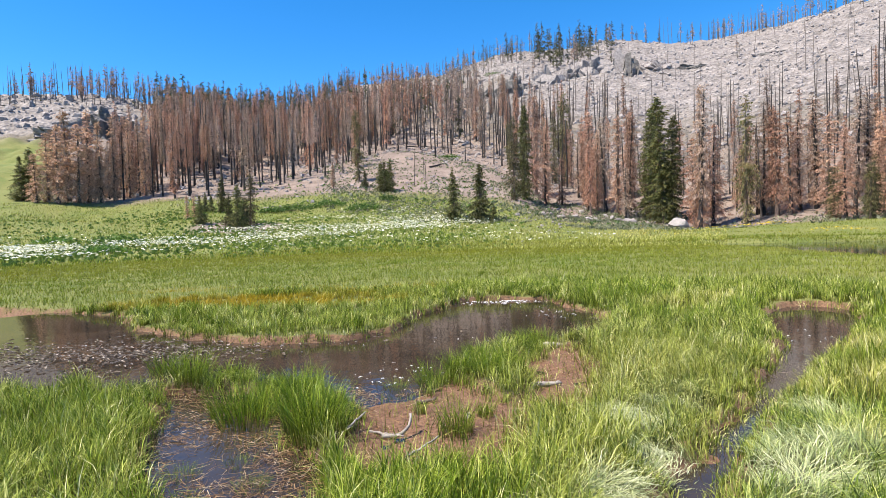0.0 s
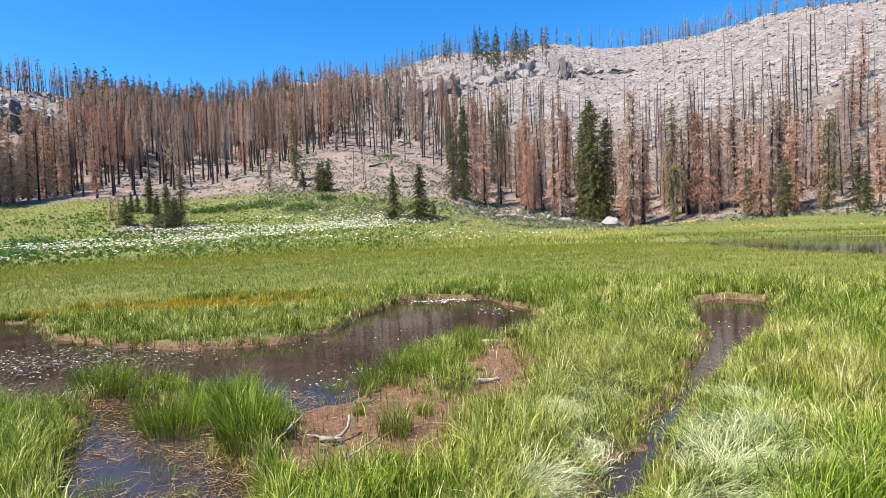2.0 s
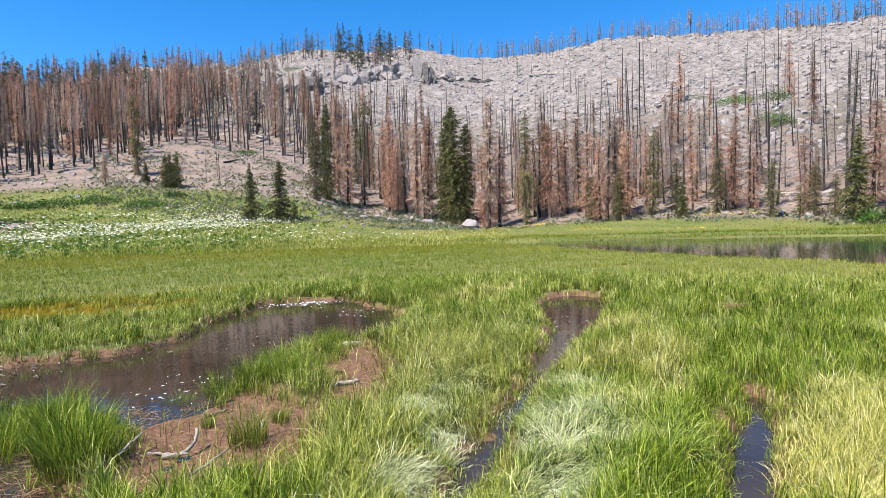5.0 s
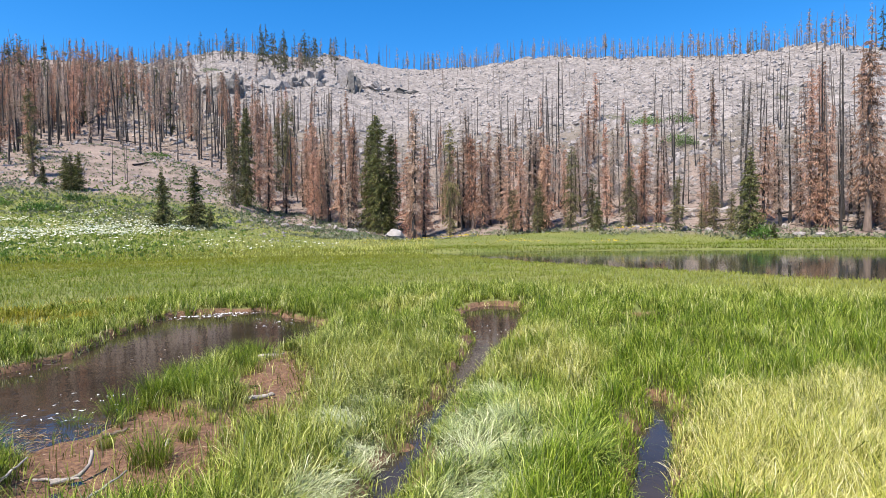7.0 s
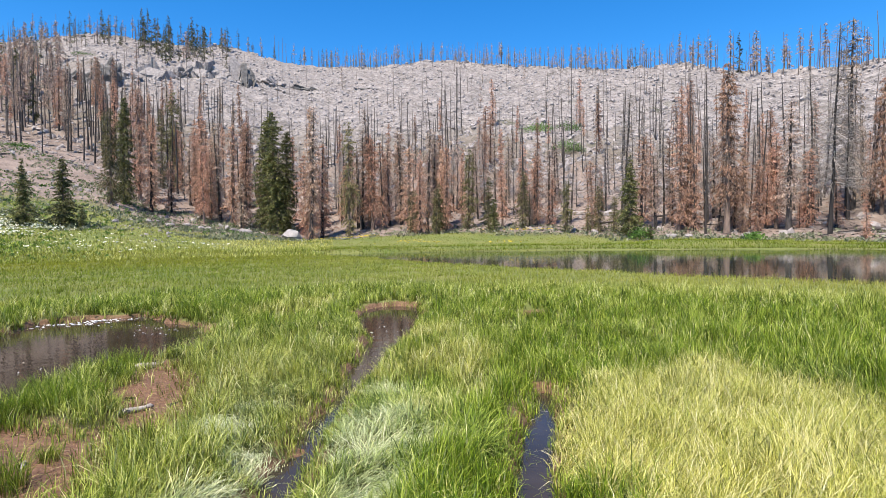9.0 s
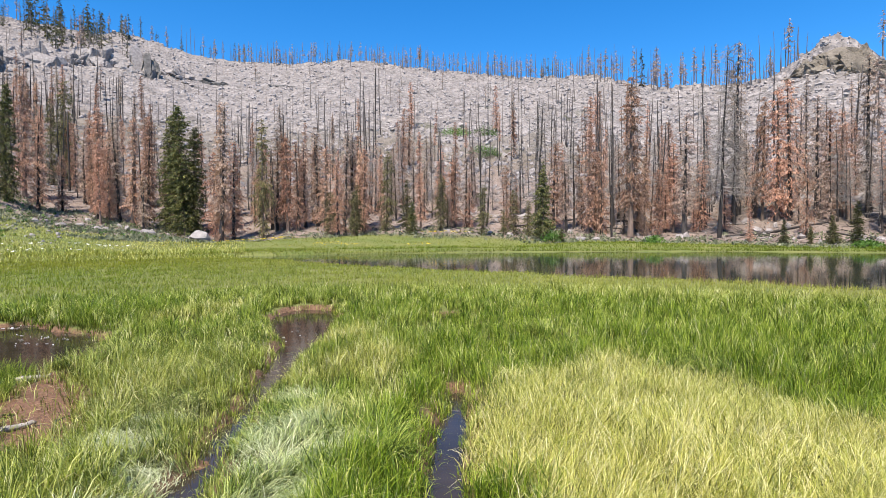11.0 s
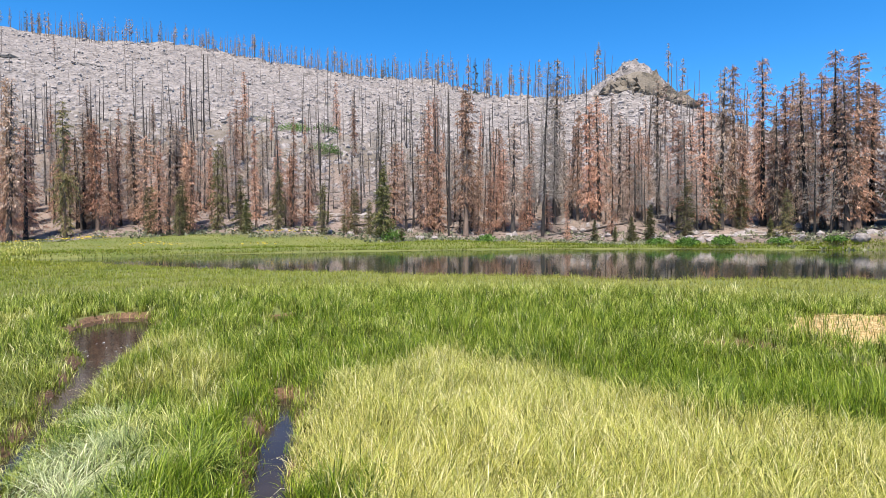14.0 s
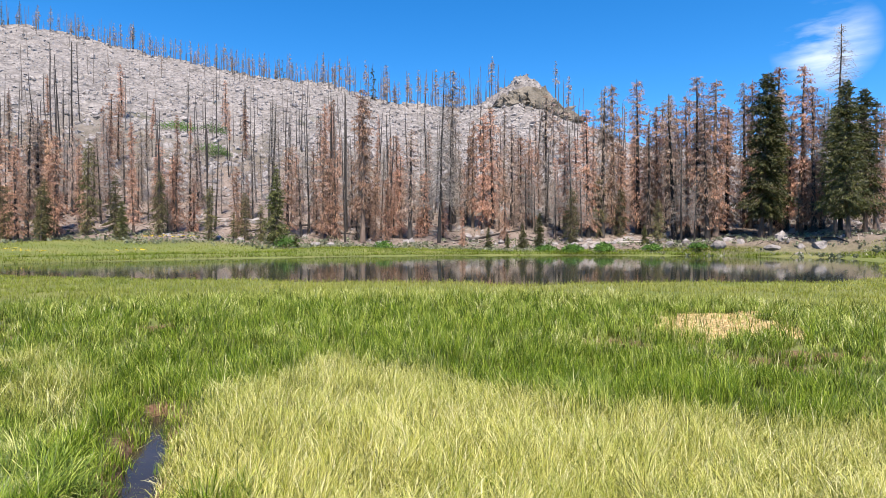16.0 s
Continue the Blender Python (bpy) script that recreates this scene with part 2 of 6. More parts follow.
def mix(nodes, links, fac, a, b, mode="MIX"):
    m = nodes.new("ShaderNodeMixRGB")
    m.blend_type = mode
    for i, v in enumerate((fac, a, b)):
        if isinstance(v, (int, float)):
            m.inputs[i].default_value = v
        elif isinstance(v, tuple):
            m.inputs[i].default_value = (*v, 1)
        else:
            links.new(v, m.inputs[i])
    return m.outputs[0]


def bump(nodes, links, shader, src, strength, dist):
    b = nodes.new("ShaderNodeBump")
    b.inputs["Strength"].default_value, b.inputs["Distance"].default_value = strength, dist
    links.new(src, b.inputs["Height"])
    links.new(b.outputs[0], shader.inputs["Normal"])


def leafy(name, stops, gloss=0.45, through_light=0.3, spec=0.4, per_object=0.38, attr=None, tip=None, alt=None):
    """Leaves, needles and blades: colour by piece, with light passing through."""
    m, nodes, links, p = material(name)
    geo = nodes.new("ShaderNodeNewGeometry")
    col = ramp(nodes, links, geo.outputs["Random Per Island"], stops)
    if alt:
        oa = nodes.new("ShaderNodeObjectInfo")
        wn_ = nodes.new("ShaderNodeTexWhiteNoise")
        wn_.noise_dimensions = "1D"
        links.new(oa.outputs["Random"], wn_.inputs["W"])
        fm = nodes.new("ShaderNodeMapRange")
        fm.inputs[4].default_value = 0.36
        links.new(wn_.outputs["Value"], fm.inputs[0])
        col = mix(nodes, links, fm.outputs[0], col, ramp(nodes, links, geo.outputs["Random Per Island"], alt))
    if attr:
        a = nodes.new("ShaderNodeAttribute")
        a.attribute_name = attr[0]
        dry = ramp(nodes, links, geo.outputs["Random Per Island"], attr[1])
        col = mix(nodes, links, a.outputs["Fac"], col, dry)
    if tip:
        a = nodes.new("ShaderNodeAttribute")
        a.attribute_name = "along"
        f = nodes.new("ShaderNodeMapRange")
        f.inputs[1].default_value, f.inputs[2].default_value, f.inputs[3].default_value, f.inputs[4].default_value = 0.0, 0.35, 0.75, 0.0
        links.new(a.outputs["Fac"], f.inputs[0])
        col = mix(nodes, links, f.outputs[0], col, tip)
    if per_object:
        oi = nodes.new("ShaderNodeObjectInfo")
        hs = nodes.new("ShaderNodeHueSaturation")
        mr = nodes.new("ShaderNodeMapRange")
        mr.inputs[3].default_value, mr.inputs[4].default_value = 1 - per_object, 1 + per_object
        links.new(oi.outputs["Random"], mr.inputs[0])
        links.new(mr.outputs[0], hs.inputs["Value"])
        links.new(col, hs.inputs["Color"])
        col = hs.outputs[0]
    links.new(col, p.inputs["Base Color"])
    p.inputs["Roughness"].default_value = gloss
    p.inputs["Specular IOR Level"].default_value = spec
    tr = nodes.new("ShaderNodeBsdfTranslucent")
    links.new(col, tr.inputs[0])
    ms = nodes.new("ShaderNodeMixShader")
    ms.inputs[0].default_value = through_light
    links.new(p.outputs[0], ms.inputs[1])
    links.new(tr.outputs[0], ms.inputs[2])
    links.new(ms.outputs[0], nodes["Material Output"].inputs[0])
    return m


def plain(name, a, b, scale, rough=0.8, bump_scale=None, bump_strength=0.4, bump_dist=0.05, stretch=None, per_object=0.0):
    m, nodes, links, p = material(name)
    n = tex(nodes, links, "noise", scale, 6, 0.65, stretch=stretch)
    col = ramp(nodes, links, n.outputs[0], [(0.3, a), (0.7, b)])
    if per_object:
        oi = nodes.new("ShaderNodeObjectInfo")
        hs = nodes.new("ShaderNodeHueSaturation")
        mr = nodes.new("ShaderNodeMapRange")
        mr.inputs[3].default_value, mr.inputs[4].default_value = 1 - per_object, 1 + per_object
        links.new(oi.outputs["Random"], mr.inputs[0])
        links.new(mr.outputs[0], hs.inputs["Value"])
        links.new(col, hs.inputs["Color"])
        col = hs.outputs[0]
    links.new(col, p.inputs["Base Color"])
    p.inputs["Roughness"].default_value = rough
    if bump_scale:
        n2 = tex(nodes, links, "noise", bump_scale, 5, 0.6, stretch=stretch)
        bump(nodes, links, p, n2.outputs[0], bump_strength, bump_dist)
    return m


M_RUST = leafy("scorched_needles", [(0.0, (0.17, 0.08, 0.05)), (0.35, (0.40, 0.195, 0.13)), (0.7, (0.53, 0.29, 0.20)), (1.0, (0.64, 0.45, 0.33))], 0.7, 0.25, 0.2,
               alt=[(0.0, (0.15, 0.12, 0.075)), (0.5, (0.30, 0.24, 0.165)), (1.0, (0.45, 0.38, 0.30))])
M_TAN = leafy("faded_needles", [(0.0, (0.17, 0.12, 0.095)), (0.5, (0.46, 0.33, 0.265)), (1.0, (0.62, 0.50, 0.42))], 0.7, 0.25, 0.2,
              alt=[(0.0, (0.12, 0.115, 0.06)), (0.5, (0.26, 0.22, 0.13)), (1.0, (0.40, 0.34, 0.25))])
M_PEACH = leafy("tan_needles", [(0.0, (0.25, 0.14, 0.09)), (0.4, (0.52, 0.32, 0.21)), (1.0, (0.72, 0.52, 0.38))], 0.7, 0.25, 0.2)
M_FARTAN = leafy("distant_faded_needles", [(0.0, (0.22, 0.15, 0.12)), (0.5, (0.42, 0.31, 0.255)), (1.0, (0.55, 0.46, 0.39))], 0.7, 0.25, 0.2, 0.0)
M_FARRUST = leafy("distant_scorched_needles", [(0.0, (0.17, 0.10, 0.065)), (0.5, (0.40, 0.225, 0.15)), (1.0, (0.56, 0.40, 0.30))], 0.7, 0.25, 0.2, 0.0)
M_OLIVE = leafy("singed_needles", [(0.0, (0.055, 0.065, 0.025)), (0.5, (0.13, 0.13, 0.05)), (1.0, (0.30, 0.22, 0.11))], 0.6, 0.25, 0.3,
                alt=[(0.0, (0.05, 0.075, 0.025)), (0.5, (0.10, 0.13, 0.04)), (1.0, (0.22, 0.22, 0.08))])
M_FIR = leafy("fir_needles", [(0.0, (0.03, 0.042, 0.014)), (0.5, (0.085, 0.098, 0.028)), (1.0, (0.2, 0.19, 0.06))], 0.5, 0.2, 0.35)
M_SHRUB = leafy("shrub_leaves", [(0.0, (0.03, 0.075, 0.014)), (0.6, (0.08, 0.17, 0.025)), (1.0, (0.15, 0.26, 0.05))], 0.5, 0.3, 0.35)
M_CHAR = plain("charred_bark", (0.010, 0.009, 0.009), (0.06, 0.05, 0.046), 3.0, 0.85, 9.0, 0.5, 0.04, (2, 2, 0.4), 0.5)
M_BARK = plain("conifer_bark", (0.07, 0.05, 0.04), (0.2, 0.145, 0.115), 3.0, 0.85, 9.0, 0.5, 0.04, (2, 2, 0.4), 0.35)
M_PALEROCK = plain("pale_granite", (0.19, 0.178, 0.17), (0.36, 0.34, 0.325), 1.5, 0.85, 4.0, 0.5, 0.1)
M_TANROCK = plain("tan_granite", (0.09, 0.076, 0.058), (0.23, 0.195, 0.155), 0.6, 0.85, 2.0, 0.7, 0.4)
M_FARWOOD = plain("distant_trunks", (0.05, 0.042, 0.038), (0.17, 0.14, 0.125), 3.0)
M_GREYWOOD = plain("weathered_wood", (0.17, 0.145, 0.13), (0.42, 0.385, 0.35), 4.0, 0.8, 12.0, 0.4, 0.02, (3, 3, 0.5), 0.2)
M_GRANITE = plain("granite", (0.14, 0.126, 0.122), (0.345, 0.315, 0.305), 1.2, 0.85, 3.0, 0.6, 0.25, None, 0.15)
M_DARKROCK = plain("dark_granite", (0.05, 0.047, 0.047), (0.2, 0.19, 0.183), 0.5, 0.85, 1.2, 0.8, 0.6, None, 0.1)


def sedge_material(name, green, dry):
    """Blades: green to straw by stretches of the plan, each blade of its own tone."""
    m, nodes, links, p = material(name)
    rand = nodes.new("ShaderNodeNewGeometry").outputs["Random Per Island"]

    def attribute(key):
        a = nodes.new("ShaderNodeAttribute")
        a.attribute_name = key
        return a.outputs["Fac"]

    blend = nodes.new("ShaderNodeMix")
    blend.inputs[0].default_value = 0.45
    links.new(rand, blend.inputs[2])
    links.new(attribute("tone"), blend.inputs[3])
    rand = blend.outputs[0]
    col = ramp(nodes, links, rand, green)
    col = mix(nodes, links, attribute("dry"), col, ramp(nodes, links, rand, dry))
    # pale: reflected sun and sky on lying blades, put in as whitish colour
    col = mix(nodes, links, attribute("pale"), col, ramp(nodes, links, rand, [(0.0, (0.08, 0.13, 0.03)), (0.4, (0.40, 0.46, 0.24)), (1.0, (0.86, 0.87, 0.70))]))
    col = mix(nodes, links, attribute("amber"), col, ramp(nodes, links, rand, [(0.0, (0.26, 0.19, 0.010)), (1.0, (0.5, 0.36, 0.02))]))
    # brown blade feet, darkened further to paint in the shade deep among the sedge
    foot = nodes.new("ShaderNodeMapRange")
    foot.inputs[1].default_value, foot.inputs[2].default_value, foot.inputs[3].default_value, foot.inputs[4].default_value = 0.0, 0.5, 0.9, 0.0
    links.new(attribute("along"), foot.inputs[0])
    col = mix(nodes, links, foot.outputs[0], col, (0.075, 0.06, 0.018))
    links.new(col, p.inputs["Base Color"])
    p.inputs["Roughness"].default_value, p.inputs["Specular IOR Level"].default_value = 0.45, 0.25
    tr = nodes.new("ShaderNodeBsdfTranslucent")
    links.new(col, tr.inputs[0])
    ms = nodes.new("ShaderNodeMixShader")
    ms.inputs[0].default_value = 0.26
    links.new(p.outputs[0], ms.inputs[1])
    links.new(tr.outputs[0], ms.inputs[2])
    links.new(ms.outputs[0], nodes["Material Output"].inputs[0])
    return m


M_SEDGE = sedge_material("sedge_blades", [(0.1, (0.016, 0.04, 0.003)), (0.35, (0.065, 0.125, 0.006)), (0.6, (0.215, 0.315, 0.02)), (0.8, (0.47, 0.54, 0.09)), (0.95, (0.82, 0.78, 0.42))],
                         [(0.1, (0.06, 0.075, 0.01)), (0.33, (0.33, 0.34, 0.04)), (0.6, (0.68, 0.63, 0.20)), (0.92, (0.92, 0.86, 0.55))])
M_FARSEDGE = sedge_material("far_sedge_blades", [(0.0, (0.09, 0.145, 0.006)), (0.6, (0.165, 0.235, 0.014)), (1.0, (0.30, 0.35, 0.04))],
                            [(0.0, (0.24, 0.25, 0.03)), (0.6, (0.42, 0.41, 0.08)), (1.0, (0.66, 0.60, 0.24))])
M_PETAL = leafy("white_petals", [(0.0, (0.55, 0.58, 0.36)), (0.5, (0.8, 0.8, 0.68)), (1.0, (0.85, 0.84, 0.75))], 0.6, 0.2, 0.2, 0.0)
M_YELLOW = leafy("yellow_petals", [(0.0, (0.5, 0.36, 0.03)), (1.0, (0.75, 0.6, 0.08))], 0.6, 0.2, 0.2, 0.0)
M_DEADSTEM = leafy("dead_stems", [(0.0, (0.10, 0.075, 0.055)), (0.6, (0.22, 0.175, 0.14)), (1.0, (0.38, 0.335, 0.29))], 0.5, 0.15, 0.4, 0.0)


def water_material(name, deep, murk, rough, ripple, scale):
    m, nodes, links, p = material(name)
    n = tex(nodes, links, "noise", 0.7, 4, 0.6)
    links.new(ramp(nodes, links, n.outputs[0], [(0.35, deep), (0.7, murk)]), p.inputs["Base Color"])
    p.inputs["Roughness"].default_value, p.inputs["IOR"].default_value = rough, 1.33
    n2 = tex(nodes, links, "noise", scale, 3, 0.5, stretch=(1, 1, 1))
    bump(nodes, links, p, n2.outputs[0], ripple, 0.02)
    return m


M_POND = water_material("pond_water", (0.018, 0.014, 0.010), (0.05, 0.037, 0.026), 0.03, 0.10, 6.0)
M_LAKE = water_material("lake_water", (0.02, 0.026, 0.02), (0.035, 0.04, 0.03), 0.05, 0.16, 2.2)

# ground: soil, turf, forest duff, talus and mud by their stretches of the plan
M_GROUND, gn, gl, gp = material("ground")
zone = gn.new("ShaderNodeAttribute")
zone.attribute_name = "zone"
sep = gn.new("ShaderNodeSeparateColor")
gl.new(zone.outputs["Color"], sep.inputs[0])
n_small = tex(gn, gl, "noise", 3.0, 8, 0.7)
n_mid = tex(gn, gl, "noise", 0.25, 6, 0.6)
n_fine = tex(gn, gl, "noise", 22.0, 6, 0.7)
soil = ramp(gn, gl, n_small.outputs[0], [(0.3, (0.035, 0.038, 0.011)), (0.7, (0.08, 0.085, 0.022))])
turf = ramp(gn, gl, n_small.outputs[0], [(0.25, (0.05, 0.075, 0.012)), (0.5, (0.11, 0.14, 0.022)), (0.75, (0.19, 0.195, 0.045))])
turf = mix(gn, gl, 0.5, turf, ramp(gn, gl, n_mid.outputs[0], [(0.35, (0.08, 0.115, 0.02)), (0.65, (0.20, 0.185, 0.06))]))
talus_v = tex(gn, gl, "voronoi", 0.9)
talus_w = tex(gn, gl, "voronoi", 0.28)
sep_v, sep_w = gn.new("ShaderNodeSeparateColor"), gn.new("ShaderNodeSeparateColor")
gl.new(talus_v.outputs["Color"], sep_v.inputs[0])
gl.new(talus_w.outputs["Color"], sep_w.inputs[0])
talus = ramp(gn, gl, sep_v.outputs[0], [(0.0, (0.035, 0.033, 0.033)), (0.25, (0.11, 0.096, 0.092)), (0.55, (0.205, 0.182, 0.173)), (1.0, (0.40, 0.36, 0.343))])
talus = mix(gn, gl, 0.35, talus, ramp(gn, gl, sep_w.outputs[0], [(0.0, (0.10, 0.09, 0.088)), (1.0, (0.31, 0.292, 0.286))]))
talus = mix(gn, gl, 0.48, talus, ramp(gn, gl, n_mid.outputs[0], [(0.32, (0.05, 0.046, 0.04)), (0.48, (0.185, 0.166, 0.157)), (0.7, (0.29, 0.265, 0.254))]))
mudc = ramp(gn, gl, n_fine.outputs[0], [(0.3, (0.06, 0.03, 0.017)), (0.5, (0.135, 0.07, 0.04)), (0.72, (0.25, 0.145, 0.09))])
duff = ramp(gn, gl, n_small.outputs[0], [(0.3, (0.05, 0.036, 0.03)), (0.48, (0.16, 0.12, 0.098)), (0.6, (0.27, 0.21, 0.178)), (0.8, (0.40, 0.35, 0.315))])
duff = mix(gn, gl, 0.45, duff, ramp(gn, gl, n_mid.outputs[0], [(0.35, (0.07, 0.056, 0.048)), (0.65, (0.29, 0.23, 0.195))]))
gcol = mix(gn, gl, sep.outputs[0], soil, turf)
gcol = mix(gn, gl, sep.outputs[1], gcol, talus)
gcol = mix(gn, gl, sep.outputs[2], gcol, mudc)
duffa = gn.new("ShaderNodeAttribute")
duffa.attribute_name = "duff"
gcol = mix(gn, gl, duffa.outputs["Fac"], gcol, duff)
gl.new(gcol, gp.inputs["Base Color"])
gp.inputs["Roughness"].default_value = 0.9
gb_mix = mix(gn, gl, sep.outputs[1], n_fine.outputs[0], talus_v.outputs["Distance"])
gb = gn.new("ShaderNodeBump")
gb.inputs["Strength"].default_value = 0.7
gl.new(gb_mix, gb.inputs["Height"])
gbd = gn.new("ShaderNodeMapRange")
gbd.inputs[3].default_value, gbd.inputs[4].default_value = 0.03, 0.9
gl.new(sep.outputs[1], gbd.inputs[0])
gl.new(gbd.outputs[0], gb.inputs["Distance"])
gl.new(gb.outputs[0], gp.inputs["Normal"])

# ---- ground ----
az_line = np.radians(np.concatenate([np.arange(-52, 122, 0.4), np.arange(122, 308, 3.0)]))
r_line = np.concatenate([[0.25, 1.0, 1.8], np.arange(2.4, 15, 0.075), np.arange(15, 27, 0.25), np.arange(27, 60, 0.8), np.arange(60, 345, 2.1), [360, 390, 430, 480, 560, 700, 950, 1400, 2200, 3600]])
gr, ga = np.meshgrid(r_line, az_line, indexing="ij")
gx, gy = gr * np.sin(ga), gr * np.cos(ga)
gz = height(gx, gy)
nr, na = gr.shape
ii, jj = np.meshgrid(np.arange(nr - 1), np.arange(na), indexing="ij")
v00, v01 = ii * na + jj, ii * na + (jj + 1) % na
v10, v11 = v00 + na, v01 + na
g_tris = np.concatenate([np.stack([v00, v11, v10], -1).reshape(-1, 3), np.stack([v00, v01, v11], -1).reshape(-1, 3)])
fan = np.stack([np.full(na, nr * na), (np.arange(na) + 1) % na, np.arange(na)], -1)
g_verts = np.concatenate([np.stack([gx, gy, gz], -1).reshape(-1, 3), [[0, 0, 0.09]]])


def zones(x, y):
    az, r = polar(x, y)
    rb, rm, r1 = table(az, BASE_AZ, BASE_R), table(az, MEADOW_AZ, MEADOW_R), table(az, RIM_AZ, RIM_R)
    edge = 5 * fnoise(x, y, 12, 70, 3)
    hollow = smooth(-33, -36, az) * smooth(100, 110, r) * smooth(200, 180, r + edge)
    rt = table(az, BASE_AZ, TURF_R)
    turf = np.maximum(smooth(rm - 3, rm + 2, r) * smooth(rt + 3, rt - 3, r + 0.6 * edge), hollow)
    bare = smooth(7.5, 4.5, np.hypot(x + 26.5, y - 71.5) + 1.5 * vnoise(x, y, 3, 75))
    turf = np.maximum(turf * (1 - bare), smooth(8.5, 11.5, r) * smooth(rm + 2, rm - 2, r))
    v = (r - rb) / (r1 - rb)
    rock = smooth(0.12, 0.46, v + 0.12 * smooth(64, 78, az) + 0.10 * fnoise(x, y, 18, 71, 3)) * smooth(-12, 8, az + 9 * fnoise(x, y, 30, 74, 3))
    rock = np.maximum(rock, smooth(185, 205, r + edge) * smooth(-24, -30, az))
    rock = np.maximum(rock, smooth(-14, 4, az) * smooth(0.85, 1.0, v))
    brush = smooth(0.35, 0.6, fnoise(x, y, 16, 73, 2)) * smooth(0.15, 0.3, v) * smooth(0.75, 0.55, v) * smooth(36, 46, az) * smooth(66, 56, az)
    mud = np.where(r < 20, np.maximum(smooth(0.35, 0.0, d_mud(x, y)), 0.95 * smooth(0.22, 0.08, d_water(x, y))), 0)
    return np.stack([turf, rock * (1 - brush), mud], -1), np.clip(smooth(rt - 3, rt + 3, r + 0.6 * edge), 0, 1) * (1 - rock) * (1 - hollow) + bare


zone_rgb, duff_v = zones(g_verts[:, 0], g_verts[:, 1])
ground = new("ground", mesh_from("ground", g_verts, np.concatenate([g_tris, fan]), M_GROUND, [("zone", zone_rgb), ("duff", duff_v)], True))
tagged(ground, "marshy valley floor rising to a pale granite hillside", "ground", kind="structure")


def sheet(name, mat, outline_az, r0, r1, z, label):
    a = np.radians(np.arange(outline_az[0], outline_az[1] + 0.1, 2.0))
    rr, aa = np.meshgrid(np.linspace(r0, r1, 12), a, indexing="ij")
    vs = np.stack([rr * np.sin(aa), rr * np.cos(aa), np.full(rr.shape, z)], -1).reshape(-1, 3)
    n = len(a)
    i, j = np.meshgrid(np.arange(11), np.arange(n - 1), indexing="ij")
    q = i * n + j
    ts = np.concatenate([np.stack([q, q + n + 1, q + n], -1).reshape(-1, 3), np.stack([q, q + 1, q + n + 1], -1).reshape(-1, 3)])
    return tagged(new(name, mesh_from(name, vs, ts, mat, smooth_faces=True)), label, "water", kind="structure")


sheet("pond_water", M_POND, (-70, 130), 0.8, 18.0, 0.0, "still brown water of a shallow marsh pond")
sheet("lake_water", M_LAKE, (10, 126), 18.02, 75.0, 0.0, "calm lake mirroring the burnt forest")


# ---- trees ----
def tube(path, radii, sides=6):
    """A tapered tube along a path: vertices and triangles."""
    path, radii = np.asarray(path, float), np.asarray(radii, float)
    n = len(path)
    d = np.gradient(path, axis=0)
    d /= np.linalg.norm(d, axis=1)[:, None] + 1e-9
    ref = np.where(np.abs(d[:, 2:3]) > 0.9, [[1.0, 0, 0]], [[0, 0, 1.0]])
    e1 = np.cross(d, ref)
    e1 /= np.linalg.norm(e1, axis=1)[:, None]
    e2 = np.cross(d, e1)
    a = np.arange(sides) * 2 * np.pi / sides
    v = path[:, None] + radii[:, None, None] * (np.cos(a)[None, :, None] * e1[:, None] + np.sin(a)[None, :, None] * e2[:, None])
    i, j = np.meshgrid(np.arange(n - 1), np.arange(sides), indexing="ij")
    q, w = i * sides + j, i * sides + (j + 1) % sides
    t = np.concatenate([np.stack([q, w, w + sides], -1).reshape(-1, 3), np.stack([q, w + sides, q + sides], -1).reshape(-1, 3)])
    cap = np.stack([np.full(sides - 2, (n - 1) * sides), (n - 1) * sides + np.arange(1, sides - 1), (n - 1) * sides + np.arange(2, sides)], -1)
    return v.reshape(-1, 3), np.concatenate([t, cap])


def joined(pieces):
    vs, ts, k = [], [], 0
    for v, t in pieces:
        vs.append(v)
        ts.append(t + k)
        k += len(v)
    return (np.concatenate(vs), np.concatenate(ts)) if vs else (np.zeros((0, 3)), np.zeros((0, 3), int))


def sticks(a, b, r):
    """Thin three-sided tapering twigs from points a to points b."""
    a, b = np.asarray(a, float), np.asarray(b, float)
    d = b - a
    d /= np.linalg.norm(d, axis=1)[:, None] + 1e-9
    e1 = np.cross(d, [0.13, 0.21, 1.0])
    e1 /= np.linalg.norm(e1, axis=1)[:, None] + 1e-9
    e2 = np.cross(d, e1)
    r = np.broadcast_to(np.asarray(r, float), (len(a),))[:, None]
    ring = [a + r * (math.cos(k * 2.094) * e1 + math.sin(k * 2.094) * e2) for k in range(3)]
    v = np.stack([*ring, b], 1)
    k = np.arange(len(a))[:, None, None] * 4
    return v.reshape(-1, 3), (k + np.array([[0, 1, 3], [1, 2, 3], [2, 0, 3]])).reshape(-1, 3)


def sprays(p, along, size, g, flat=0.5, wide=0.22):
    """Small needle sprays: a bent rhombus of two triangles at each point."""
    n = len(p)
    d = along + g.normal(0, flat, (n, 3))
    d /= np.linalg.norm(d, axis=1)[:, None] + 1e-9
    s = np.cross(d, g.normal(0, 1, (n, 3)))
    s /= np.linalg.norm(s, axis=1)[:, None] + 1e-9
    L = size[:, None]
    v = np.stack([p - d * L * 0.3, p + s * L * wide, p + d * L * 0.8, p - s * L * wide], 1)
    v[:, 2] += np.array([0, 0, -0.12]) * L
    k = np.arange(n)[:, None, None] * 4
    return v.reshape(-1, 3), (k + np.array([[0, 1, 2], [0, 2, 3]])).reshape(-1, 3)


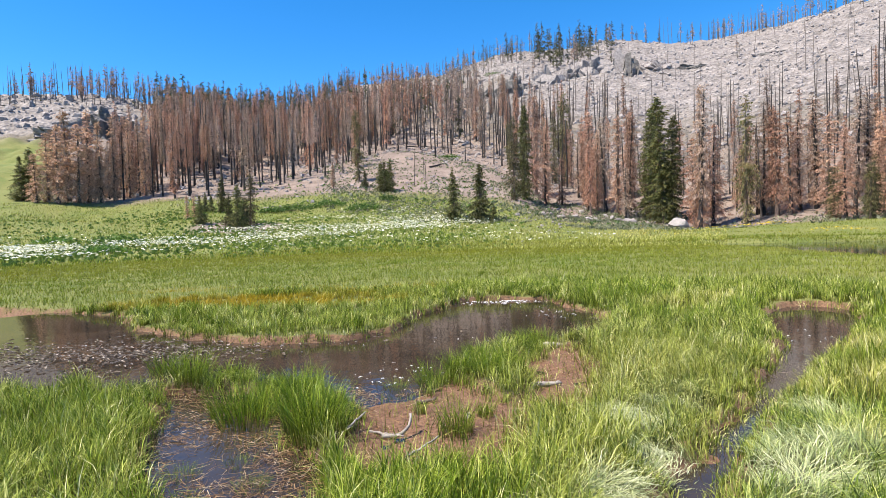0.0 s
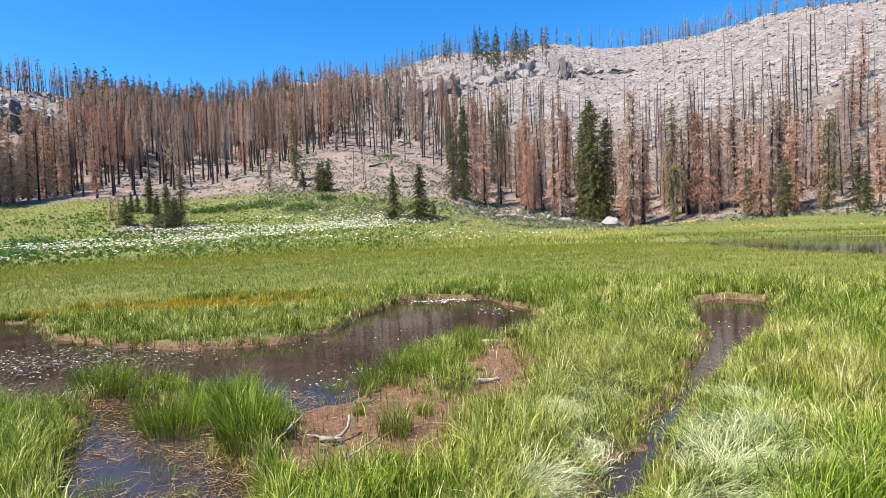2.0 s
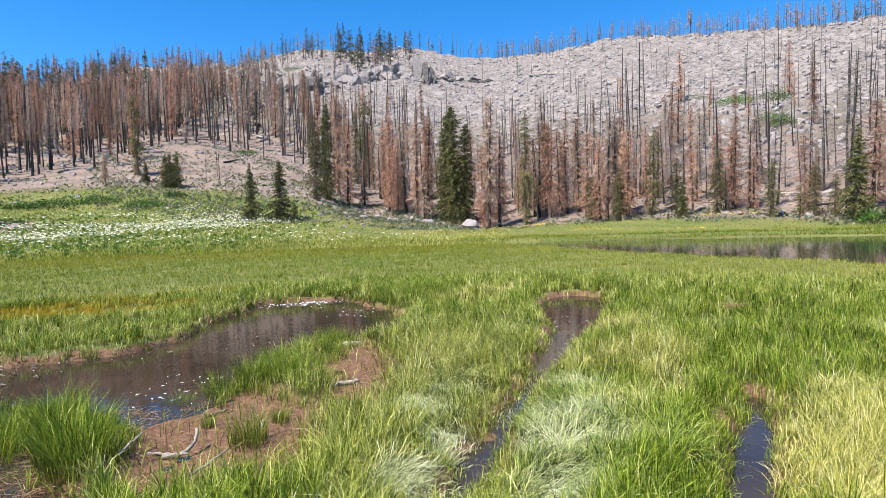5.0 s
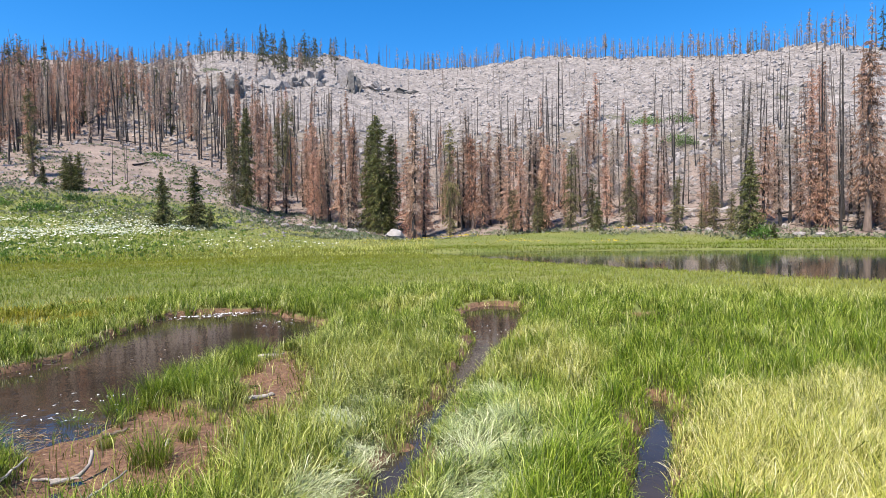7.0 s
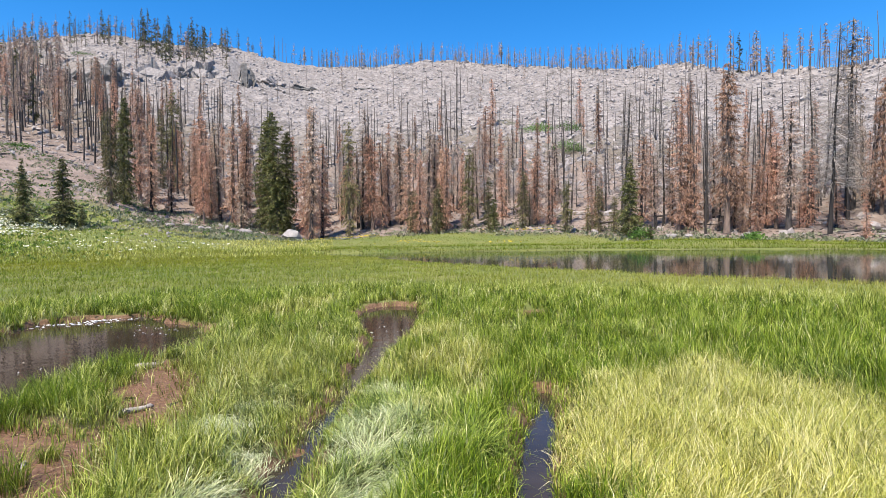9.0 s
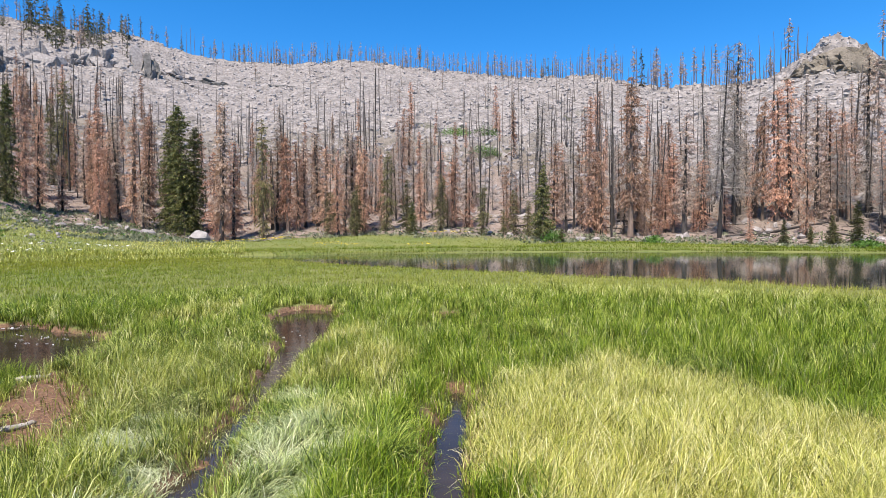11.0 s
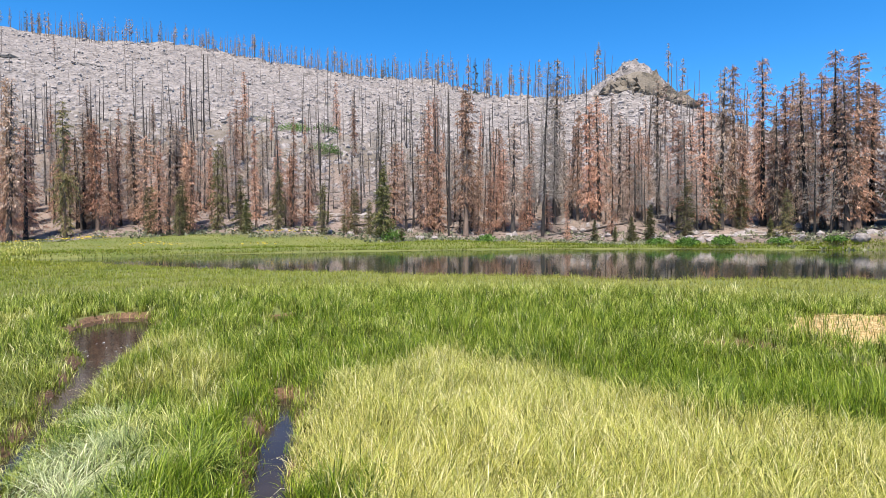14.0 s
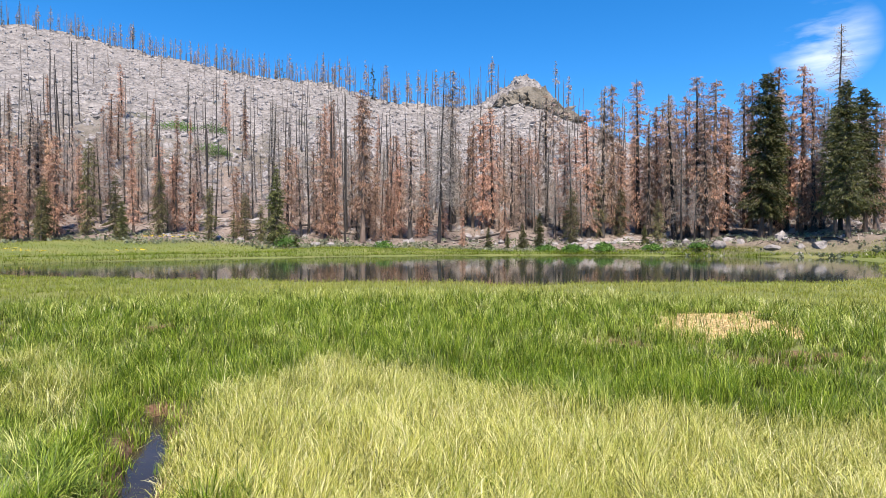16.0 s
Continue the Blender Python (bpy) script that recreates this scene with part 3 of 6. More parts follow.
def conifer(seed, h, crown_from, spread, density, droop=0.35, full=1.0, spray=0.42, gap=0.25, sides=7, taper=1.0, wide=0.22, hang=0.35):
    """A conifer h metres tall: arrays of trunk, boughs and needles."""
    g = np.random.default_rng(seed)
    lean = g.normal(0, 0.014, 2)
    zs = np.linspace(0, 1, 9)
    wob = np.cumsum(g.normal(0, 0.006, (9, 2)), axis=0) * h * 0.25
    path = np.stack([lean[0] * zs * h + wob[:, 0], lean[1] * zs * h + wob[:, 1], zs * h], -1)
    r0 = 0.010 * h + 0.04
    trunk = tube(path, r0 * (1 - zs) ** 0.8 + 0.02 + 0.35 * r0 * np.exp(-zs * 30), sides)
    nb = int(h * density)
    t = crown_from + (1 - crown_from) * np.sort(g.uniform(0, 0.985, nb))
    u = (t - crown_from) / (1 - crown_from)
    ragged = 0.82 + 0.3 * vnoise(t * h / 1.3, np.full(nb, seed * 1.7), 1.0, seed)
    length = spread * ((1 - u) ** taper * (0.5 + 0.5 * smooth(0, 0.15, u)) + 0.05) * g.uniform(0.55, 1.05, nb) * ragged
    sector = g.uniform(0, 2 * np.pi, nb)
    keep = g.uniform(0, 1, nb) > gap * (0.5 + 0.5 * vnoise(sector * 1.2, t * 9 + seed, 1.0, seed))
    t, u, length, sector = t[keep], u[keep], length[keep], sector[keep]
    base = np.stack([np.interp(t, zs, path[:, 0]), np.interp(t, zs, path[:, 1]), t * h], -1)
    rise = 0.25 * u - droop * (1 - u) + g.normal(0, 0.12, len(t))
    d = np.stack([np.cos(sector), np.sin(sector), rise], -1)
    end = base + d * length[:, None]
    boughs = sticks(base, end, 0.012 + 0.012 * length)
    m = np.maximum((length * full * 5.5).astype(int), 1)
    idx = np.repeat(np.arange(len(t)), m)
    f = g.uniform(0.12, 1.05, len(idx))
    pos = base[idx] + d[idx] * (length[idx] * f)[:, None] + g.normal(0, 1, (len(idx), 3)) * (0.05 + 0.10 * length[idx] * (1.1 - f))[:, None] * [1, 1, 0.6]
    pos[:, 2] -= 0.10 * length[idx] * f * f
    along = d[idx] + [0, 0, -hang]
    needles = sprays(pos, along, spray * g.uniform(0.55, 1.3, len(idx)), g, 0.5, wide)
    return trunk, boughs, needles


def snag(seed, h, stubs=40, reach=0.9, twig=1, broken=0.15, sides=6):
    """A fire-killed trunk with bare stubs."""
    g = np.random.default_rng(seed)
    zs = np.linspace(0, 1, 8)
    lean = g.normal(0, 0.03, 2)
    wob = np.cumsum(g.normal(0, 0.012, (8, 2)), axis=0) * h * 0.25
    path = np.stack([lean[0] * zs * h + wob[:, 0], lean[1] * zs * h + wob[:, 1], zs * h], -1)
    r0 = 0.0075 * h + 0.06
    trunk = tube(path, r0 * (1 - (1 - broken) * zs) ** 0.75 + 0.25 * r0 * np.exp(-zs * 30), sides)
    t = np.sort(g.uniform(0.25, 0.99, stubs))
    ang = g.uniform(0, 2 * np.pi, stubs)
    L = reach * (1.15 - t) * g.uniform(0.3, 1.6, stubs)
    base = np.stack([np.interp(t, zs, path[:, 0]), np.interp(t, zs, path[:, 1]), t * h], -1)
    d = np.stack([np.cos(ang), np.sin(ang), g.normal(-0.12, 0.3, stubs)], -1)
    end = base + d * L[:, None]
    pieces = [sticks(base, end, 0.016 + 0.008 * L)]
    for k in range(twig):
        f = g.uniform(0.3, 0.95, stubs)[:, None]
        s = base + (end - base) * f
        pieces.append(sticks(s, s + (d + g.normal(0, 0.6, (stubs, 3))) * (0.35 * L)[:, None], 0.012))
    return trunk, joined(pieces)


def tree_thing(name, label, category, parts, group=""):
    """An Empty at the foot with the tree's parts under it."""
    root = new(name)
    for pname, (v, t), mat in parts:
        ob = new(pname, mesh_from(pname, v, t, mat, smooth_faces=pname == "trunk"))
        ob.parent = root
        if pname != "trunk":
            tagged(ob, kind="stuff")
    return tagged(root, label, category, group)


def place(root, x, y, scale, turn, width=1.0, sink=0.15):
    return Matrix.LocRotScale((x, y, float(height(np.array([x]), np.array([y]))[0]) - sink), Euler((0, 0, turn)), (scale * width, scale * width, scale))


class Kind:
    """Tree masters of one kind, all 10 units of height h; each use is the master itself or a copy of it."""

    def __init__(self, masters, h):
        self.masters, self.h, self.used = masters, h, [False] * len(masters)

    def put(self, x, y, tall, k=None, width=1.0):
        k = rng.integers(len(self.masters)) if k is None else k % len(self.masters)
        m = place(None, x, y, tall / self.h, rng.uniform(0, 6.28), width)
        if self.used[k]:
            ob = copy_thing(self.masters[k], m)
            ob.matrix_basis = m
            return ob
        self.used[k] = True
        self.masters[k].matrix_basis = m
        return self.masters[k]


SCORCHED = Kind([tree_thing("scorched_conifer", "fire-killed conifer with rust-brown needles on the burnt slope", "tree", [
    ("trunk", c[0], M_CHAR if s % 3 else M_BARK), ("branchwork", c[1], M_CHAR), ("crown", c[2], (M_RUST, M_RUST, M_TAN)[s % 3])], "scorched conifers")
    for s in range(9) for c in [conifer(100 + s, 16, (0.05, 0.10, 0.20, 0.08)[s % 4], (1.9, 2.1, 1.7)[s % 3], 22, 0.85, (4.2, 3.6, 3.0)[s % 3], 0.23, 0.42, taper=0.42, wide=0.12, hang=1.1)]], 16)
SAPLING = Kind([tree_thing("scorched_young_conifer", "small fire-killed conifer covered in rust-pink needles", "tree", [
    ("trunk", c[0], M_CHAR), ("branchwork", c[1], M_CHAR), ("crown", c[2], (M_RUST, M_TAN)[s % 2])], "scorched young conifers")
    for s in range(4) for c in [conifer(150 + s, 9, 0.04, 1.5, 22, 0.75, 4.0, 0.22, 0.35, taper=0.45, wide=0.12, hang=1.0)]], 9)
TOPPED = Kind([tree_thing("blackened_conifer", "tall blackened conifer with brown needles remaining only high up", "tree", [
    ("trunk", c[0], M_CHAR), ("branchwork", c[1], M_CHAR), ("crown", c[2], (M_RUST, M_TAN)[s % 2])], "blackened conifers")
    for s in range(6) for c in [conifer(200 + s, 20, 0.38 + 0.08 * (s % 3), 1.7, 13, 0.75, 3.4, 0.26, 0.45, taper=0.45, wide=0.12, hang=1.0)]], 20)
FADED = Kind([tree_thing("faded_conifer", "full-crowned dead conifer with pale tan needles", "tree", [
    ("trunk", c[0], M_BARK), ("branchwork", c[1], M_BARK), ("crown", c[2], M_PEACH)], "faded conifers")
    for s in range(3) for c in [conifer(250 + s, 14, 0.04, 2.3, 24, 0.6, 3.8, 0.24, 0.28, taper=0.5, wide=0.13, hang=0.9)]], 14)
SINGED = Kind([tree_thing("singed_conifer", "half-scorched conifer with olive and brown needles", "tree", [
    ("trunk", c[0], M_BARK), ("branchwork", c[1], M_BARK), ("crown", c[2], M_OLIVE)], "singed conifers")
    for s in range(4) for c in [conifer(300 + s, 14, 0.04, 2.1, 24, 0.65, 3.8, 0.25, 0.32, taper=0.5, wide=0.14, hang=0.8)]], 14)
FIR = Kind([tree_thing("fir_tree", "living dark green fir", "tree", [
    ("trunk", c[0], M_BARK), ("branchwork", c[1], M_BARK), ("crown", c[2], M_FIR)], "green firs")
    for s in range(5) for c in [conifer(400 + s, 12, 0.03 + 0.03 * (s % 2), (2.5, 2.9, 2.3)[s % 3], 34, 0.4, 3.6, 0.26, 0.12, taper=0.75, wide=0.2)]], 12)
BIGFIR = Kind([tree_thing("big_fir_tree", "tall broad dark green fir with a ragged crown", "tree", [
    ("trunk", c[0], M_BARK), ("branchwork", c[1], M_BARK), ("crown", c[2], M_FIR)], "green firs")
    for s in range(4) for c in [conifer(430 + s, 18, (0.03, 0.16)[s % 2], (3.0, 3.3)[s % 2], 34, 0.5, 3.8, 0.28, 0.2, taper=0.5, wide=0.18)]], 18)
SNAG = Kind([tree_thing("burnt_snag", "bare charred trunk of a dead conifer", "tree", [
    ("trunk", c[0], M_CHAR), ("branchwork", c[1], M_CHAR)], "burnt snags")
    for s in range(8) for c in [snag(500 + s, 15, 40 + 16 * (s % 3), 1.0, 2, (0.15, 0.3, 0.45, 0.2)[s % 4])]], 15)
GIANT = Kind([tree_thing("dead_giant_conifer", "tall grey dead conifer with long tangled bare branches", "tree", [
    ("trunk", c[0], M_CHAR), ("branchwork", c[1], M_GREYWOOD)], "bleached snags")
    for s in range(2) for c in [snag(640 + s, 20, 380, 3.0, 6, 0.08, 7)]], 20)
BLEACHED = Kind([tree_thing("bleached_snag", "dead grey conifer with a mesh of fine bare twigs", "tree", [
    ("trunk", c[0], M_CHAR), ("branchwork", c[1], M_GREYWOOD)], "bleached snags")
    for s in range(6) for c in [snag(600 + s, 14, 260, (1.9, 2.3, 1.6)[s % 3], 5, 0.1)]], 14)


def polar_xy(az, r):
    a = radians(az)
    return r * math.sin(a), r * math.cos(a)


def scatter(n, az0, az1, r_from, r_to, gap):
    """Spots in a stretch of the slope, r counted from the foot of the wood, no two nearer than gap."""
    out, tries = [], 0
    while len(out) < n and tries < n * 40:
        tries += 1
        az = rng.uniform(az0, az1)
        r = float(table(np.array([az]), BASE_AZ, BASE_R)[0]) + math.sqrt(rng.uniform(0, 1)) * (r_to - r_from) + r_from
        x, y = polar_xy(az, r)
        if all((x - a) ** 2 + (y - b) ** 2 > gap * gap for a, b in out):
            out.append((x, y))
    return out


def stand(n, az0, az1, r_from, r_to, tall, kinds, gap=1.6):
    weights = np.array([w for _, w in kinds], float)
    for x, y in scatter(n, az0, az1, r_from, r_to, gap):
        kind = kinds[rng.choice(len(kinds), p=weights / weights.sum())][0]
        kind.put(x, y, rng.uniform(*tall), width=rng.uniform(0.75, 1.15))


# burnt wood over the flower meadow
stand(34, -35, -27, 1, 12, (9, 13), [(SCORCHED, 6), (TOPPED, 2), (BLEACHED, 1)])
stand(48, -27, -22, 1, 45, (11.5, 16), [(SCORCHED, 6), (TOPPED, 2), (BLEACHED, 1)])
stand(165, -26, -3, 2, 60, (13, 18), [(TOPPED, 6), (SNAG, 2), (SCORCHED, 1)])
stand(95, -24, 4, 36, 110, (13, 18), [(TOPPED, 5), (SCORCHED, 2), (SNAG, 2)])
stand(22, -3, 8, 0, 40, (13, 19), [(TOPPED, 2), (SNAG, 4), (SCORCHED, 1)])
stand(62, -27, -4, 6, 70, (13, 18.5), [(TOPPED, 5), (SNAG, 3), (BLEACHED, 2), (SCORCHED, 3)], 1.5)
stand(12, -34, -29, 0, 10, (7, 12), [(SCORCHED, 5), (BLEACHED, 3)], 1.3)
stand(24, -14, 1, -4, 30, (9, 16), [(SNAG, 4), (BLEACHED, 2), (TOPPED, 2)], 1.8)
stand(46, -30, -8, -12, 5, (11, 16), [(TOPPED, 6), (SNAG, 2), (SCORCHED, 1)], 1.4)
stand(20, -30.5, -26.5, 2, 34, (11, 15), [(TOPPED, 4), (SCORCHED, 3)], 1.4)
# belt along the foot of the talus, behind the trees that stand out
stand(40, 7, 20, 4, 28, (10, 16), [(SCORCHED, 6), (SINGED, 1), (SNAG, 2)], 1.3)
stand(48, 21, 52, 2, 26, (8, 14), [(SCORCHED, 5), (SNAG, 4), (BLEACHED, 4)])
stand(30, 52, 76, 2, 26, (8, 14), [(SCORCHED, 4), (SNAG, 4), (BLEACHED, 4)], 1.3)
stand(26, 75, 96, 3, 30, (9, 16), [(SCORCHED, 5), (TOPPED, 2), (SNAG, 2), (BLEACHED, 5)], 1.3)
stand(36, 90, 116, 4, 42, (11, 17), [(SCORCHED, 5), (TOPPED, 3), (SNAG, 3), (BLEACHED, 3)], 1.4)
# dead trunks up the slope
stand(42, 6, 62, 25, 100, (7, 15), [(SNAG, 8), (SCORCHED, 1)], 2.5)
stand(24, 60, 100, 25, 80, (9, 15), [(SNAG, 6), (SCORCHED, 1), (TOPPED, 1)], 2.5)
# thin dead saplings and stripped trees filling the belt
stand(52, 8, 52, 3, 30, (5, 11), [(SNAG, 1), (BLEACHED, 6), (SAPLING, 4), (SINGED, 1)], 1.1)
stand(50, 52, 114, 3, 30, (5, 12), [(SNAG, 1), (BLEACHED, 6), (SAPLING, 4), (SINGED, 1)], 1.1)
stand(40, 22, 76, 0, 22, (6, 11.5), [(SAPLING, 6), (BLEACHED, 3)], 1.1)
stand(26, 76, 112, 0, 16, (5, 10), [(SAPLING, 4), (BLEACHED, 4)], 1.1)
# dead and browned trees on the shoulder below the pale cliffs
stand(38, 2, 12, 28, 95, (11, 16), [(SNAG, 4), (TOPPED, 3), (SCORCHED, 1)], 2.2)
stand(10, 8, 30, 30, 90, (8, 14), [(SNAG, 8), (SCORCHED, 1)], 2.2)
stand(44, 20, 78, 20, 62, (8, 15), [(SCORCHED, 3), (SNAG, 4), (TOPPED, 1), (BLEACHED, 2)], 2.0)
stand(60, 1, 19, 16, 90, (10, 17), [(SNAG, 5), (TOPPED, 3), (SCORCHED, 2)], 2.0)


# ---- single trees that stand out ----
def spot(kind, az, r, tall, k=0, width=1.0):
    x, y = polar_xy(az, r)
    return kind.put(x, y, tall, k, width)


for n, (az, r, tall, width) in enumerate([(21.7, 90.4, 19.3, 1.05), (20.5, 93.2, 17.7, 1.05), (22.4, 90.4, 16.1, 1.05), (8.4, 96.0, 16.2, 0.85), (103.1, 71.5, 18.4, 1.1), (103.8, 72.5, 14.8, 1.0), (109.4, 66.4, 15.2, 1.0), (110.5, 69.6, 14.4, 1.0), (108.5, 70.8, 13.4, 1.0)]):
    spot(BIGFIR, az, r, tall, 2 * n + (az > 100), width)
for n, (az, r, tall, width) in enumerate([(-36.3, 116.0, 9.3, 1.32), (-37.0, 116.0, 7.6, 1.32), (-21.5, 92.0, 5.6, 1.32), (-21.0, 78.8, 4.6, 1.32), (-20.2, 75.6, 5.9, 1.32), (-19.5, 78.4, 4.2, 1.32), (-23.5, 80.4, 3.9, 1.32), (-23.0, 91.2, 3.2, 1.32), (-22.5, 92.8, 2.9, 1.32), (-7.8, 106.4, 3.6, 1.32), (-6.3, 102.4, 5.6, 1.32), (-5.8, 102.0, 5.6, 1.32), (-5.2, 101.6, 6.1, 1.32), (1.2, 72.4, 7.1, 1.12), (3.9, 72.8, 7.5, 1.32), (5.2, 71.6, 2.7, 1.32), (0.7, 72.4, 1.6, 1.32), (43.5, 73.6, 4.6, 1.32), (56.7, 70.0, 9.9, 1.05), (78.1, 67.7, 2.7, 1.32), (80.0, 67.8, 2.0, 1.32), (81.6, 68.2, 3.1, 1.32), (83.3, 67.4, 4.4, 1.32), (93.3, 69.9, 2.6, 1.32)]):
    spot(FIR, az, r, tall, n, width)
for n, (az, r, tall, width) in enumerate([(58.6, 66.8, 1.9, 1.32)]):
    spot(FIR, az, r, tall, n, width)
for n, (az, r, tall, width) in enumerate([(-8.4, 112.4, 14.4, 1.05), (-19.1, 78.0, 7.1, 1.45), (7.4, 91.2, 13.8, 1.13), (12.4, 118.4, 19.2, 1.06), (28.6, 85.2, 17.5, 0.86), (35.2, 77.2, 6.3, 1.5), (37.8, 74.8, 7.0, 1.5), (35.3, 79.5, 6.2, 1.5), (37.5, 73.2, 6.1, 1.5), (40.8, 80.4, 11.6, 1.09), (42.9, 75.2, 7.6, 1.38), (46.3, 78.0, 8.2, 1.24), (50.6, 72.0, 6.7, 1.49), (53.8, 73.6, 6.2, 1.5), (52.8, 73.6, 3.7, 1.5), (55.2, 72.0, 4.9, 1.5), (89.0, 75.0, 8.0, 1.35), (90.9, 75.8, 6.4, 1.5), (94.5, 69.9, 5.6, 1.5), (86.3, 71.4, 7.0, 1.46)]):
    spot(SINGED, az, r, tall, n, width)
for n, (az, r, tall, width) in enumerate([(-24.6, 85.2, 3.5, 1.5), (-24.0, 86.0, 3.3, 1.5), (-11.0, 107.6, 5.3, 1.5), (9.6, 106.0, 18.6, 1.14), (10.5, 96.8, 13.7, 1.3), (13.8, 106.0, 10.6, 1.47), (14.7, 102.0, 16.4, 1.2), (15.5, 98.0, 13.7, 1.3), (16.4, 96.8, 16.2, 1.21), (17.4, 95.2, 16.5, 1.2), (18.6, 94.0, 16.2, 1.21), (24.8, 84.0, 19.9, 1.11), (24.4, 86.8, 13.0, 1.33), (25.9, 86.4, 14.6, 1.26), (29.9, 89.2, 16.0, 1.21), (31.0, 86.8, 14.4, 1.27), (32.0, 86.4, 13.8, 1.3), (34.0, 88.0, 15.4, 1.24), (34.6, 82.8, 12.9, 1.34), (35.9, 76.0, 10.0, 1.5), (37.3, 82.0, 14.3, 1.27), (38.4, 78.4, 12.1, 1.38), (33.9, 87.9, 14.6, 1.26), (32.7, 88.3, 13.3, 1.31)]):
    spot(SCORCHED, az, r, tall, n, width)
for n, (az, r, tall, width) in enumerate([(30.7, 89.1, 15.1, 1.24), (29.5, 90.7, 12.6, 1.35), (36.5, 80.0, 14.9, 1.25), (37.9, 82.0, 14.0, 1.29), (43.0, 131.6, 12.1, 1.38), (45.2, 122.4, 9.4, 1.5), (44.3, 78.8, 8.3, 1.5), (47.7, 80.0, 10.3, 1.5), (48.9, 80.0, 10.9, 1.45), (53.2, 77.2, 9.3, 1.5), (57.8, 76.4, 12.1, 1.38), (59.1, 76.0, 9.7, 1.5), (61.1, 75.2, 13.8, 1.3), (61.9, 76.0, 10.9, 1.45), (60.6, 77.6, 7.2, 1.5), (65.2, 72.1, 20.0, 1.19), (65.8, 75.3, 7.4, 1.5), (64.5, 74.1, 8.0, 1.5), (67.6, 73.3, 8.6, 1.5), (68.3, 75.7, 7.0, 1.5), (70.0, 73.3, 15.1, 1.5), (69.1, 75.7, 11.4, 1.41), (70.8, 74.9, 3.5, 1.5), (74.5, 84.9, 23.4, 1.05)]):
    spot(SCORCHED, az, r, tall, n, width)
for n, (az, r, tall, width) in enumerate([(75.5, 68.1, 4.1, 1.5), (73.4, 75.3, 6.5, 1.5)]):
    spot(SCORCHED, az, r, tall, n, width)
for n, (az, r, tall, width) in enumerate([(77.5, 80.1, 16.7, 1.27), (78.5, 80.1, 17.4, 1.25), (80.4, 81.4, 14.7, 1.35), (82.1, 81.4, 11.2, 1.5), (81.3, 83.0, 12.8, 1.44), (84.0, 83.0, 18.9, 1.21), (85.7, 76.6, 13.6, 1.4), (86.9, 83.4, 13.1, 1.42), (75.7, 83.3, 13.6, 1.4), (71.4, 75.3, 9.1, 1.5), (88.0, 75.0, 16.9, 1.26), (89.3, 75.0, 19.8, 1.19), (90.5, 76.6, 19.8, 1.19), (92.7, 79.1, 20.8, 1.16), (93.7, 76.7, 14.9, 1.34), (94.4, 79.9, 17.3, 1.25), (95.2, 77.9, 18.1, 1.24), (96.0, 74.7, 18.1, 1.24), (97.1, 76.3, 18.0, 1.24), (97.9, 73.1, 19.4, 1.2), (98.8, 71.9, 16.1, 1.29), (99.4, 73.5, 18.5, 1.5), (100.3, 76.7, 15.6, 1.31), (101.8, 80.5, 18.7, 1.21)]):
    spot(SCORCHED, az, r, tall, n, width)
for n, (az, r, tall, width) in enumerate([(102.2, 80.0, 18.8, 1.21), (104.1, 79.1, 19.6, 1.2), (105.0, 76.7, 13.8, 1.39), (105.9, 74.0, 19.0, 1.21), (107.0, 74.0, 16.3, 1.29), (107.6, 75.2, 14.1, 1.38), (111.2, 70.0, 12.9, 1.42)]):
    spot(SCORCHED, az, r, tall, n, width)
for n, (az, r, tall, width) in enumerate([(73.0, 71.7, 22.2, 0.9), (108.9, 72.0, 22.0, 0.9)]):
    spot(GIANT, az, r, tall, n, width)
for n, (az, r, tall, width) in enumerate([(71.8, 78.1, 18.0, 1.0), (74.2, 79.3, 15.5, 1.0), (63.5, 79.2, 14.0, 1.0), (67.0, 75.7, 12.4, 1.0), (86.3, 73.4, 14.8, 1.0), (96.5, 71.9, 11.3, 1.0), (84.9, 73.8, 9.1, 1.0), (87.4, 73.4, 9.0, 1.0), (97.7, 70.7, 8.5, 1.0), (59.8, 77.6, 13.8, 1.0), (56.2, 76.4, 17.5, 1.0), (-17.7, 154.0, 14.6, 1.0), (-14.8, 123.6, 12.3, 1.0), (-27.9, 123.2, 11.4, 1.0)]):
    spot(BLEACHED, az, r, tall, n, width)
for n, (az, r, tall, width) in enumerate([(34.8, 110.8, 13.8, 0.65), (38.5, 141.6, 16.6, 0.65), (38.2, 146.4, 21.8, 0.65), (39.4, 138.0, 14.6, 0.65), (39.0, 138.8, 18.1, 0.65), (38.8, 134.8, 20.5, 0.65), (39.6, 115.2, 23.9, 0.65), (40.2, 166.8, 19.9, 0.65), (38.5, 139.6, 15.4, 0.65), (34.7, 109.5, 19.2, 0.65), (46.0, 120.8, 12.6, 0.65), (48.6, 159.6, 17.5, 0.65), (51.1, 155.6, 20.8, 0.65), (49.7, 126.0, 15.0, 0.65), (49.3, 123.2, 12.4, 0.65), (26.5, 139.1, 17.7, 0.65), (31.0, 160.7, 13.1, 0.65), (30.5, 160.3, 11.4, 0.65), (53.8, 148.8, 15.0, 0.65), (54.6, 151.2, 15.2, 0.65), (54.2, 159.6, 11.4, 0.65), (56.4, 119.6, 14.4, 0.65), (58.5, 154.0, 13.3, 0.65), (58.9, 152.4, 13.5, 0.65)]):
    spot(SNAG, az, r, tall, n, width)
